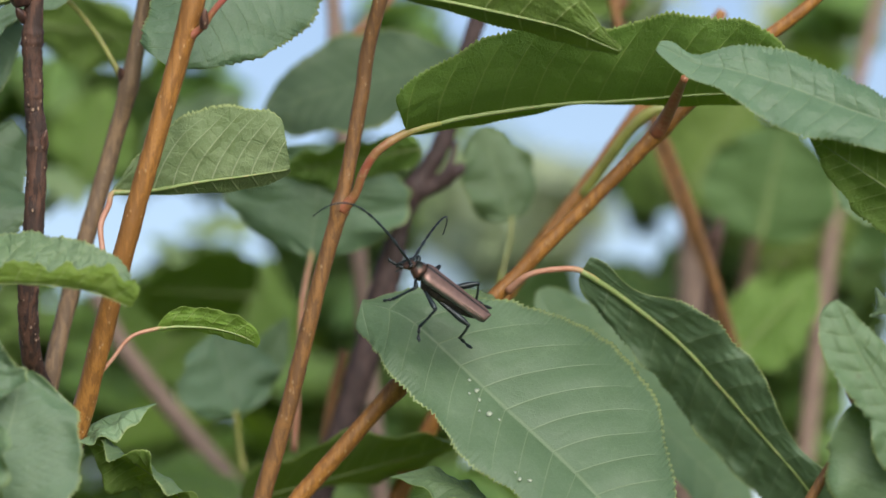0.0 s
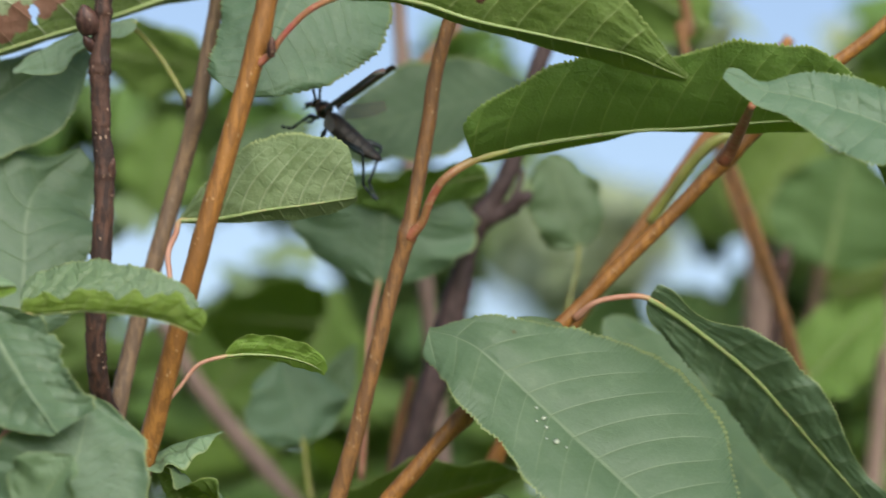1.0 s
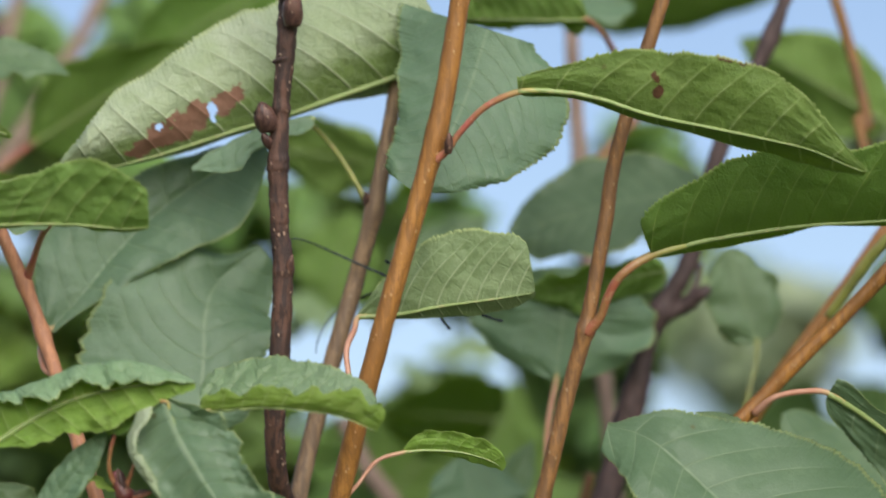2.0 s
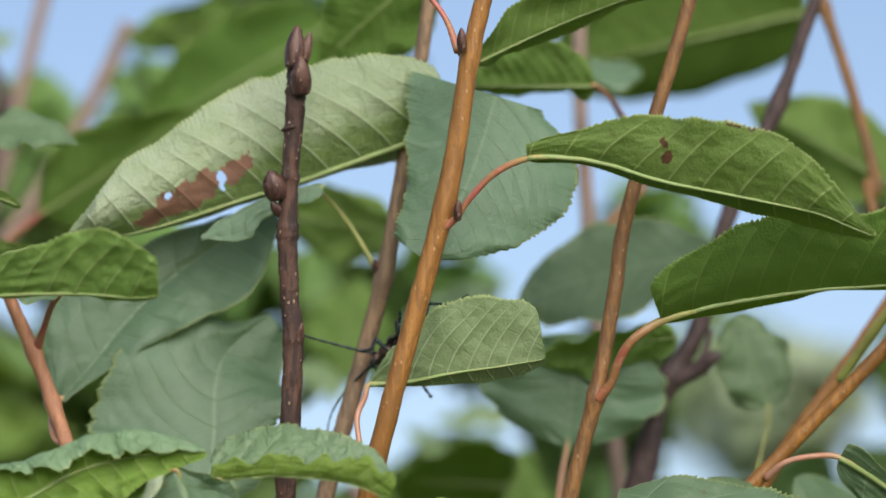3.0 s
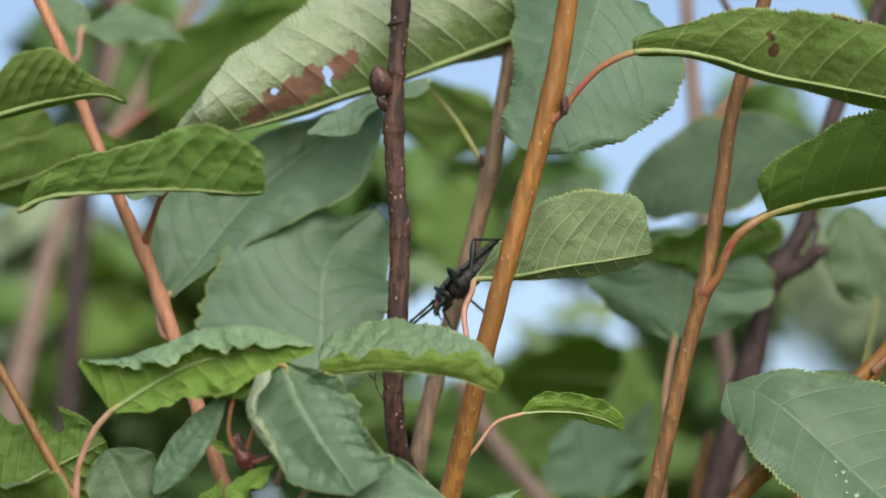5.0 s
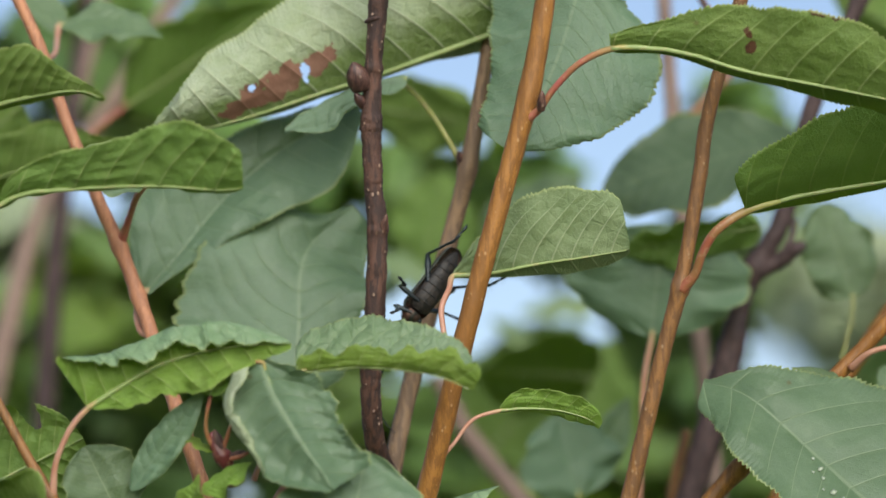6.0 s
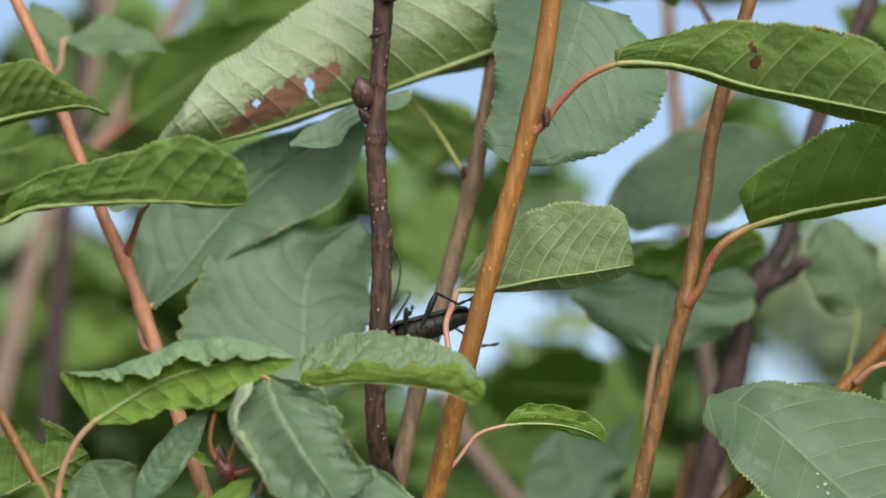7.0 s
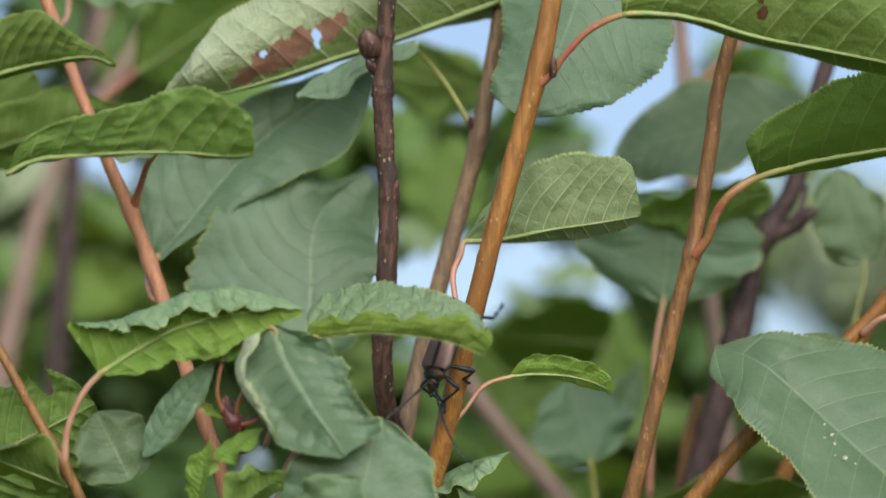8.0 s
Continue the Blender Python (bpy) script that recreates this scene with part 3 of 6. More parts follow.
for _a, _b, _c in (((-0.1172, 1.1797, 1.6281), (-0.1169, 1.1799, 1.6273), (-0.1169, 1.1800, 1.6265)), ((-0.1171, 1.1800, 1.6260), (-0.1170, 1.1801, 1.6254), (-0.1168, 1.1802, 1.6247)), ((-0.1156, 1.1757, 1.6565), (-0.1154, 1.1758, 1.6558), (-0.1153, 1.1759, 1.6552))):
    part("ring_scar", *tube([_a, _b, _c], [0.0027, 0.0033, 0.0027], 14, 0.2), DARK, twig, _b)
bud(twig, (-0.1143, 1.1835, 1.5941), (-0.1126, 1.1806, 1.6001), 1.2)
bud(twig, (-0.1149, 1.1831, 1.5973), (-0.1172, 1.1811, 1.6044), 0.9)
back = stem([(-0.0762, 1.2031, 1.7131), (-0.0787, 1.2059, 1.6933), (-0.0812, 1.2080, 1.6785), (-0.0868, 1.2097, 1.6450), (-0.0916, 1.2114, 1.6184), (-0.0974, 1.2144, 1.5972), (-0.1042, 1.2138, 1.5724), (-0.1103, 1.2150, 1.5494), (-0.1138, 1.2136, 1.5311), (-0.1184, 1.2177, 1.5019)],
            [2.0, 2.1, 2.2, 2.2, 2.5, 2.6, 2.6, 2.6, 2.7, 2.8], GREYBROWN, "grey-brown shrub stem with fine pale dots", nodes=((4.0 / 9, 0.25),))
_s = spline([(*(-0.0935, 1.2133, 1.6191), 0.0012), (*(-0.0960, 1.2125, 1.6248), 0.0008), (*(-0.1024, 1.2150, 1.6355), 0.0007), (*(-0.1093, 1.2179, 1.6440), 0.0008), (*(-0.1131, 1.2176, 1.6464), 0.0011), (*(-0.1109, 1.2173, 1.6480), 0.0004)], 8)
part("stalk", *tube(_s[:, :3], _s[:, 3], 9, 0.1), GREEN_STALK, back, (-0.0935, 1.2133, 1.6191), label="yellow-green bare leaf stalk")
bud(back, (-0.0933, 1.2113, 1.6191), (-0.0941, 1.2087, 1.6234), 1.3)
bud(orange, (-0.0668, 1.1560, 1.6245), (-0.0663, 1.1533, 1.6297), 1.2)
bud(orange, (-0.0649, 1.1494, 1.6712), (-0.0650, 1.1466, 1.6774), 1.4)
mid = stem([(0.0044, 1.1728, 1.7136), (-0.0021, 1.1764, 1.6879), (-0.0192, 1.1840, 1.6335), (-0.0233, 1.1872, 1.6111), (-0.0268, 1.1899, 1.5919), (-0.0297, 1.1918, 1.5783), (-0.0341, 1.1949, 1.5632), (-0.0398, 1.1991, 1.5409), (-0.0447, 1.2028, 1.5218), (-0.0526, 1.2086, 1.4947)],
           [1.9, 2.0, 2.1, 2.2, 2.2, 2.4, 2.3, 2.4, 2.5, 2.6], BROWN, "smooth brown shrub stem", nodes=((4.9 / 9, 0.25),))
diag = stem([(0.1274, 1.2005, 1.6601), (0.1061, 1.2032, 1.6406), (0.0921, 1.2047, 1.6300), (0.0755, 1.2037, 1.6157), (0.0631, 1.2033, 1.6040), (0.0435, 1.2061, 1.5842), (0.0288, 1.2081, 1.5700), (0.0173, 1.2097, 1.5583), (-0.0137, 1.2098, 1.5290), (-0.0283, 1.2101, 1.5127), (-0.0462, 1.2130, 1.4918)],
            [1.6, 1.8, 1.9, 2.0, 2.3, 2.1, 2.2, 2.3, 2.5, 2.6, 2.6], ORANGE, "slanting orange-brown shrub stem", nodes=((4.0 / 10, 0.25), (8.0 / 10, 0.25)))
_s = spline([(*(0.0618, 1.2025, 1.6028), 0.0024), (*(0.0644, 1.1959, 1.6068), 0.0020), (*(0.0669, 1.1821, 1.6110), 0.0014), (*(0.0683, 1.1717, 1.6135), 0.0011)], 8)
part("stalk", *tube(_s[:, :3], _s[:, 3], 10, 0.1), DARKRED_STALK, diag, (0.0618, 1.2025, 1.6028), label="dark red leaf stalk")
_s = spline([(*(0.0672, 1.2320, 1.6156), 0.0009), (*(0.0613, 1.2322, 1.6140), 0.0016), (*(0.0547, 1.2350, 1.6085), 0.0015), (*(0.0482, 1.2402, 1.6000), 0.0015), (*(0.0416, 1.2455, 1.5914), 0.0014)], 8)
part("stalk", *tube(_s[:, :3], _s[:, 3], 10, 0.1), GREEN_STALK, diag, (0.0672, 1.2320, 1.6156), label="yellow-green leaf stalk")
dark = stem([(0.0447, 1.2661, 1.7322), (0.0374, 1.2687, 1.7133), (0.0256, 1.2731, 1.6824), (0.0103, 1.2777, 1.6498), (0.0010, 1.2824, 1.6165), (-0.0085, 1.2848, 1.5992), (-0.0132, 1.2864, 1.5880), (-0.0164, 1.2881, 1.5759), (-0.0225, 1.2912, 1.5535), (-0.0312, 1.2951, 1.5259), (-0.0390, 1.2985, 1.5017)],
            [1.8, 2.0, 2.2, 2.6, 2.8, 3.2, 3.0, 4.2, 4.4, 4.2, 4.4], PURPLE, "dark purplish older branch with a forked stub", nodes=((2 / 10, 0.35), (5 / 10, 0.3)), uneven=0.25)
_s = spline([(*(-0.0085, 1.2850, 1.5975), 0.0028), (*(-0.0016, 1.2845, 1.6009), 0.0026), (*(0.0049, 1.2820, 1.6049), 0.0022), (*(0.0066, 1.2818, 1.6063), 0.0008)], 6)
part("stub", *tube(_s[:, :3], _s[:, 3], 10, 0.3), PURPLE, dark, (-0.0085, 1.2850, 1.5975), label="short broken side stub")
_s = spline([(*(-0.0024, 1.2847, 1.6001), 0.0012), (*(0.0021, 1.2857, 1.6073), 0.0011), (*(0.0038, 1.2867, 1.6145), 0.0008)], 6)
part("stub", *tube(_s[:, :3], _s[:, 3], 8, 0.2), PURPLE, dark, (-0.0024, 1.2847, 1.6001))
left = stem([(-0.2300, 1.1861, 1.6909), (-0.2248, 1.1884, 1.6744), (-0.2154, 1.1892, 1.6541), (-0.2068, 1.1916, 1.6301), (-0.1984, 1.1925, 1.6093), (-0.1917, 1.1946, 1.5942), (-0.1866, 1.1944, 1.5812), (-0.1793, 1.1890, 1.5622), (-0.1716, 1.1818, 1.5417), (-0.1647, 1.1795, 1.5220)],
            [1.6, 1.7, 1.75, 1.8, 1.85, 2.1, 2.1, 2.1, 2.2, 2.2], PINK, "pinkish-orange young shrub stem with red leaf stalks", nodes=((5 / 9, 0.25), (6.1 / 9, 0.2)))
low_left = stem([(-0.2285, 1.1384, 1.5631), (-0.2185, 1.1408, 1.5460), (-0.2097, 1.1431, 1.5297), (-0.2020, 1.1450, 1.5162), (-0.1964, 1.1479, 1.5042)], [1.3, 1.35, 1.4, 1.6, 1.5], BROWN,
                "thin reddish-brown stem low in the shrub", nodes=((3 / 4, 0.25),))
low_right = stem([(0.1110, 1.1501, 1.5227), (0.1144, 1.1512, 1.5153), (0.1086, 1.1525, 1.5058), (0.1010, 1.1555, 1.4933), (0.0942, 1.1589, 1.4814)], [1.0, 1.7, 1.4, 1.5, 1.6], BROWN,
                 "thin reddish-brown stem with a bent tip", nodes=((1 / 4, 0.35),))
far_pink = stem([(-0.0386, 1.3443, 1.7508), (-0.0377, 1.3482, 1.7231), (-0.0374, 1.3520, 1.6954), (-0.0350, 1.3575, 1.6568), (-0.0340, 1.3598, 1.6399), (-0.0303, 1.3637, 1.6124)], [2.2, 2.3, 2.4, 2.5, 2.6, 2.6], DUSTY,
                "pinkish shrub stem behind the leaves", nodes=((3 / 5, 0.3),))
_s = spline([(*(-0.0354, 1.3576, 1.6559), 0.0014), (*(-0.0270, 1.3566, 1.6631), 0.0012), (*(-0.0167, 1.3598, 1.6758), 0.0011), (*(-0.0072, 1.3630, 1.6896), 0.001)], 6)
part("side_shoot", *tube(_s[:, :3], _s[:, 3], 8), RED_STALK, far_pink, (-0.0354, 1.3576, 1.6559))
back_diag = stem([(0.0858, 1.2673, 1.6516), (0.0737, 1.2695, 1.6362), (0.0598, 1.2716, 1.6208), (0.0459, 1.2723, 1.6017), (0.0303, 1.2722, 1.5807), (0.0182, 1.2697, 1.5630), (0.0027, 1.2733, 1.5375)], [1.8, 2.0, 2.2, 2.3, 2.4, 2.5, 2.6], ORANGE,
                 "orange-brown stem crossing behind", nodes=((2 / 6, 0.2),))
right_a = stem([(0.0659, 1.3977, 1.6581), (0.0725, 1.4014, 1.6317), (0.0811, 1.4046, 1.6091), (0.0897, 1.4075, 1.5884), (0.0910, 1.4104, 1.5677)], [1.5, 1.7, 1.8, 1.9, 2.0], BROWN, "brown stem in the back of the shrub")
right_b = stem([(0.0914, 1.3651, 1.6023), (0.0895, 1.3660, 1.5959), (0.0877, 1.3676, 1.5849), (0.0870, 1.3692, 1.5730), (0.0862, 1.3717, 1.5556)], [0.8, 2.2, 1.9, 2.2, 2.2], DARK, "dark budded twig in the back of the shrub", nodes=((0.25, 0.3),))
right_c = stem([(0.1113, 1.4636, 1.6199), (0.1093, 1.4650, 1.6101), (0.1063, 1.4672, 1.5944), (0.1024, 1.4700, 1.5747)], [2.0, 2.4, 2.4, 2.5], GREYBROWN, "grey-brown stem in the back of the shrub")
trunk = stem([(0.0939, 1.4984, 1.6602), (0.0929, 1.5012, 1.6400), (0.0905, 1.5046, 1.6158), (0.0899, 1.5086, 1.5875)], [5.2, 5.4, 5.6, 5.8], DUSTY, "thick purplish shrub trunk far behind")
right_d = stem([(0.1577, 1.4714, 1.7085), (0.1520, 1.4747, 1.6846), (0.1480, 1.4770, 1.6687), (0.1440, 1.4798, 1.6488)], [2.2, 2.5, 2.5, 2.5], DUSTY, "pinkish stem in the back of the shrub")
right_e = stem([(0.0368, 1.3014, 1.7325), (0.0419, 1.3034, 1.7181), (0.0507, 1.3074, 1.6895), (0.0570, 1.3112, 1.6629), (0.0539, 1.3110, 1.6640), (0.0601, 1.3143, 1.6409), (0.0711, 1.3224, 1.6187)], [1.6, 1.8, 1.8, 1.8, 1.7, 1.7, 1.7], BROWN,
               "slender orange-brown stem behind the leaves", nodes=((0.15, 0.4),))
right_f = stem([(0.1239, 1.4865, 1.6010), (0.1158, 1.4879, 1.5910), (0.1058, 1.4899, 1.5771), (0.0957, 1.4924, 1.5592)], [2.0, 2.3, 2.4, 2.5], DUSTY, "pinkish slanting stem in the back of the shrub")
up_left_a = stem([(-0.2302, 1.4615, 1.7791), (-0.2366, 1.4649, 1.7550), (-0.2430, 1.4682, 1.7308), (-0.2504, 1.4725, 1.7007), (-0.2620, 1.4770, 1.6687)], [2.4, 2.4, 2.5, 2.6, 2.7], DUSTY, "pinkish stem, out of focus behind", uneven=0.2)
up_left_b = stem([(-0.2028, 1.4644, 1.7583), (-0.2090, 1.4663, 1.7443), (-0.2205, 1.4694, 1.7224), (-0.2340, 1.4725, 1.7005), (-0.2520, 1.4760, 1.6756), (-0.2677, 1.4794, 1.6517), (-0.2773, 1.4836, 1.6216), (-0.2859, 1.4878, 1.5915)], [2.8, 2.8, 2.8, 2.8, 2.7, 2.8, 2.9, 3.0], DUSTY, "pinkish slanting stem, out of focus behind")
up_left_c = stem([(-0.2552, 1.4658, 1.7484), (-0.2476, 1.4684, 1.7300), (-0.2505, 1.4712, 1.7099), (-0.2538, 1.4737, 1.6918)], [2.0, 2.6, 3.0, 3.2], PURPLE, "purplish stem, out of focus behind", nodes=((0.33, 0.4),))
low_pink = stem([(-0.1169, 1.4083, 1.5827), (-0.1083, 1.4107, 1.5658), (-0.0940, 1.4133, 1.5469), (-0.0750, 1.4165, 1.5243), (-0.0617, 1.4191, 1.5054)], [2.6, 3.0, 3.2, 3.2, 3.3], DUSTY, "pinkish-brown slanting stem, out of focus behind")
behind_mid = stem([(-0.0310, 1.3215, 1.5535), (-0.0346, 1.3235, 1.5394), (-0.0373, 1.3260, 1.5217), (-0.0390, 1.3284, 1.5041)], [1.6, 1.9, 2.0, 2.1], BROWN, "thin brown stem behind the older branch")

# ---- leaves in focus ----
broad = blade(diag, [(-0.0233, 1.1960, 1.5526), (-0.0151, 1.1920, 1.5501), (-0.0071, 1.1880, 1.5448), (0.0073, 1.1840, 1.5308), (0.0184, 1.1800, 1.5198), (0.0341, 1.1750, 1.5047), (0.0434, 1.1700, 1.4945), (0.0618, 1.1650, 1.4756)], (-0.02, -0.99, -0.10), (0.8, 2.0, 11.6, 24.8, 33.8, 31.6, 20.1, 9.0, 5.0), (6.8, 10.5, 14.2, 15.4, 17.6, 15.6, 12.5, 5.8, -0.0),
      front=SHEEN, tilt=(-36, 34), arch=(2, 1), quilted=0.35, tooth=1.2, veins=13, wave=1.2, ragged=1.3,
      label="broad green leaf with a toothed edge, beetle's resting place")


def speck_material():
    k = Mat("dried_speck")
    k.set(Base_Color=k.mix(k.noise(900.0), (0.25, 0.31, 0.20), (0.42, 0.45, 0.35)), Roughness=0.8)
    return k.m


SPECK = speck_material()


def speck(u, side, size, seed):
    """A dried pale splash on the upper side of the broad leaf, u along it and side across it."""
    mesh = broad.data
    n1 = 49
    rows = len(mesh.vertices) // (2 * n1)
    v = mesh.vertices[min(rows - 1, int(u * rows)) * n1 + int((side + 1) / 2 * 48)]
    o = Vector(v.co) + ORIGIN[broad.name]
    n = Vector((0.1, -0.8, 0.62)).normalized()
    a = n.orthogonal().normalized()
    b = n.cross(a)
    rnd = random.Random(seed)
    ring = [o + n * 0.0004 + (a * math.cos(t) + b * math.sin(t)) * size / 1000 * rnd.uniform(0.5, 1.2) for t in np.linspace(0, 2 * math.pi, 11)[:-1]]
    top = o + n * 0.0005
    low = o - n * 0.0006
    verts = [tuple(p) for p in ring] + [tuple(top), tuple(low)]
    faces = [(i, (i + 1) % 10, 10) for i in range(10)] + [((i + 1) % 10, i, 11) for i in range(10)]
    part("speck", verts, faces, SPECK, broad, o)


for q, (u, side, size) in enumerate(((0.44, -0.25, 0.9), (0.40, -0.18, 0.6), (0.38, -0.12, 0.7), (0.37, -0.22, 0.45), (0.47, -0.2, 0.4), (0.62, -0.62, 0.5), (0.60, -0.7, 0.6), (0.58, -0.66, 0.4), (0.35, -0.08, 0.5), (0.42, -0.3, 0.35))):
    speck(u, side, size * 1.25, q)

blade(diag, [(0.0400, 1.2010, 1.5624), (0.0515, 1.2061, 1.5557), (0.0680, 1.2113, 1.5432), (0.0797, 1.2164, 1.5314), (0.0898, 1.2216, 1.5204), (0.1016, 1.2267, 1.5076), (0.1085, 1.2319, 1.4995), (0.1155, 1.2370, 1.4902)], (-0.07, -0.99, -0.10), (4.6, 5.0, 3.5, 10.2, 11.5, 6.5, 6.8, 4.8, 2.3), (-0.0, 5.3, 9.1, 12.2, 13.7, 13.5, 11.1, 5.6, -0.0),
      seen="under", front=SHEEN, tilt=(20, -35), arch=(3, 1), quilted=0.9, wave=2.5, waves=14, veins=12, tooth=1.0, rib_radius=0.9, stalk=[(0.0189, 1.2078, 1.5575), (0.0246, 1.2022, 1.5614), (0.0327, 1.2010, 1.5629)], stalk_material=PINK_STALK,
      label="long folded green leaf with pale midrib")
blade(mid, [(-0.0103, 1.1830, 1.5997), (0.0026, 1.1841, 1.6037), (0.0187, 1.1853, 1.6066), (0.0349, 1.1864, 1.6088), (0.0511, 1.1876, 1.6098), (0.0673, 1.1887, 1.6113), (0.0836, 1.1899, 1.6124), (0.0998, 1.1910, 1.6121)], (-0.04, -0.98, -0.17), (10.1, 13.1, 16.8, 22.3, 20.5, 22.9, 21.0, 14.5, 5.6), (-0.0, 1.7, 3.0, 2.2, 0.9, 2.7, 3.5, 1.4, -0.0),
      seen="under", front=UNDER_SHADED, tilt=(28, -70), arch=(5, 0), quilted=0.8, wave=1.5, veins=12, rib_radius=0.85, stalk=[(-0.0291, 1.1907, 1.5786), (-0.0251, 1.1881, 1.5826), (-0.0228, 1.1853, 1.5882), (-0.0186, 1.1825, 1.5942)], stalk_material=DARKRED_STALK, stalk_radius=1.35,
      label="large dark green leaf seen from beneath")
blade(orange, [(-0.0468, 1.1480, 1.6401), (-0.0397, 1.1477, 1.6405), (-0.0256, 1.1475, 1.6383), (-0.0100, 1.1472, 1.6331), (0.0055, 1.1470, 1.6296), (0.0210, 1.1467, 1.6261), (0.0334, 1.1465, 1.6230), (0.0426, 1.1462, 1.6189), (0.0490, 1.1460, 1.6162)], (-0.00, -0.98, -0.20), (4.7, 4.9, 8.5, 16.9, 19.2, 18.5, 8.3, 2.4, 0.7), (-0.0, 1.4, 1.5, 2.1, 2.7, 4.2, 4.2, 1.6, 0.5),
      seen="under", tilt=(4, -65), arch=(3, 0), quilted=0.8, wave=1.5, veins=10, rib_radius=0.8, grid=34, dry_material=SCORCHED, stalk=[(-0.0705, 1.1592, 1.6232), (-0.0668, 1.1569, 1.6256), (-0.0632, 1.1542, 1.6302), (-0.0558, 1.1503, 1.6366)], stalk_radius=0.95, patches=((0.385, 0.38, 0.016, 0.10), (0.37, 0.55, 0.012, 0.06), (0.355, 0.62, 0.008, 0.05), (0.55, 0.98, 0.03, 0.05), (0.60, 0.99, 0.025, 0.05)),
      label="green leaf seen from beneath with a brown bite mark")
blade(diag, [(0.1327, 1.1410, 1.5926), (0.1217, 1.1418, 1.5959), (0.1082, 1.1427, 1.6008), (0.0959, 1.1435, 1.6057), (0.0804, 1.1443, 1.6106), (0.0696, 1.1452, 1.6128), (0.0595, 1.1460, 1.6180)], (-0.08, -0.98, -0.18), (7.9, 7.8, 7.8, 9.9, 11.6, 7.1, 4.1, 2.0, 0.8), (-0.0, 5.4, 6.3, 8.1, 9.1, 7.9, 2.8, 2.3, 0.7),
      front=COOL, tilt=(38, -35), arch=(1, 1), quilted=0.4, wave=2.0, waves=10, tooth=1.3, veins=12,
      label="blue-green leaf with a curled toothed tip")
leaf(diag, (0.1424, 1.1483, 1.5647), (0.1009, 1.1492, 1.5935), 26, (0.2, 0.8, 0.5), fold=10, peak=0.4, wave=2, teeth=34, label="bright green leaf underside")
blade(orange, [(-0.0573, 1.1890, 1.6672), (-0.0622, 1.1858, 1.6502), (-0.0661, 1.1825, 1.6389), (-0.0709, 1.1792, 1.6268), (-0.0772, 1.1760, 1.6169)], (0.05, -0.98, -0.20), (13.7, 15.9, 25.1, 29.5, 28.7, 20.6, 9.9, 3.0, 0.8), (25.5, 26.1, 25.3, 22.4, 19.0, 16.1, 14.4, 12.0, 9.8),
      front=COOL, tilt=(-12, -22), arch=(2, 1), quilted=0.3, wave=1.5, veins=9, tooth=1.1, ragged=1.5,
      label="round blue-green leaf with a toothed edge")
blade(back, [(-0.0698, 1.2060, 1.6631), (-0.0847, 1.2046, 1.6571), (-0.1012, 1.2031, 1.6509), (-0.1176, 1.2017, 1.6448), (-0.1340, 1.2003, 1.6395), (-0.1504, 1.1989, 1.6339), (-0.1651, 1.1974, 1.6297), (-0.1820, 1.1960, 1.6271)], (0.11, -0.97, -0.19), (0.0, 3.2, 4.3, 1.7, 1.5, 1.5, 0.9, 0.5, 0.4), (15.7, 22.0, 28.0, 31.7, 32.1, 25.1, 19.2, 7.5, 1.4),
      seen="under", front=PALE_SKYLIT, tilt=(-70, -20), arch=(0, 9), quilted=0.8, wave=1.2, veins=12, rib_radius=1.0, tooth=1.1, grid=44, bites=((0.595, -0.27, 0.011, 0.07), (0.60, -0.20, 0.006, 0.06), (0.735, -0.33, 0.012, 0.05)), patches=((0.785, -0.15, 0.05, 0.10), (0.73, -0.22, 0.04, 0.17), (0.68, -0.24, 0.035, 0.17), (0.63, -0.27, 0.03, 0.15), (0.565, -0.30, 0.03, 0.13), (0.53, -0.33, 0.02, 0.08)),
      label="pale leaf underside with a withered brown patch")
blade(orange, [(-0.0938, 1.1840, 1.5825), (-0.0825, 1.1837, 1.5832), (-0.0697, 1.1835, 1.5855), (-0.0568, 1.1833, 1.5871), (-0.0434, 1.1830, 1.5891)], (0.06, -0.99, -0.15), (1.2, 3.3, 10.0, 14.9, 19.3, 20.2, 18.8, 16.0, 12.8), (-0.0, 0.8, 1.0, 2.0, 3.4, 3.8, 3.3, 1.8, 0.7),
      seen="under", front=GREYISH, tilt=(-4, -55), arch=(2, 0), quilted=0.6, wave=0.8, veins=9, rib_radius=0.7, tooth=0.8, stalk=[(-0.0948, 1.1735, 1.5533), (-0.0958, 1.1760, 1.5638), (-0.0967, 1.1780, 1.5722), (-0.0948, 1.1810, 1.5783)], stalk_material=PINK_STALK,
      label="small oval leaf, veined underside showing")
blade(low_left, [(-0.1906, 1.1356, 1.5398), (-0.1804, 1.1351, 1.5463), (-0.1695, 1.1346, 1.5519), (-0.1569, 1.1340, 1.5552), (-0.1460, 1.1335, 1.5564), (-0.1343, 1.1330, 1.5566)], (0.14, -0.98, -0.13), (15.2, 16.2, 11.2, 8.5, 8.2, 7.1, 3.9, 1.8, 0.0), (-0.0, 1.7, 5.2, 7.3, 9.8, 7.2, 5.0, 2.5, 1.0), hem=((0,), (0.0, 0.2, 2.6, 4.1, 4.6, 6.5, 3.6, 1.2, 0.0)),
      seen="under", front=LIME, back=YOUNG, tilt=(14, 12), arch=(0, 1), quilted=1.0, wave=1.6, waves=16, veins=9, tooth=0.9, ragged=2.2, rib_radius=0.7, stalk=[(-0.2017, 1.1450, 1.5162), (-0.2002, 1.1412, 1.5255), (-0.1957, 1.1376, 1.5344)], stalk_material=PINK_STALK, scallop=(3.0, 1.0),
      label="wavy green leaf with curled margins")
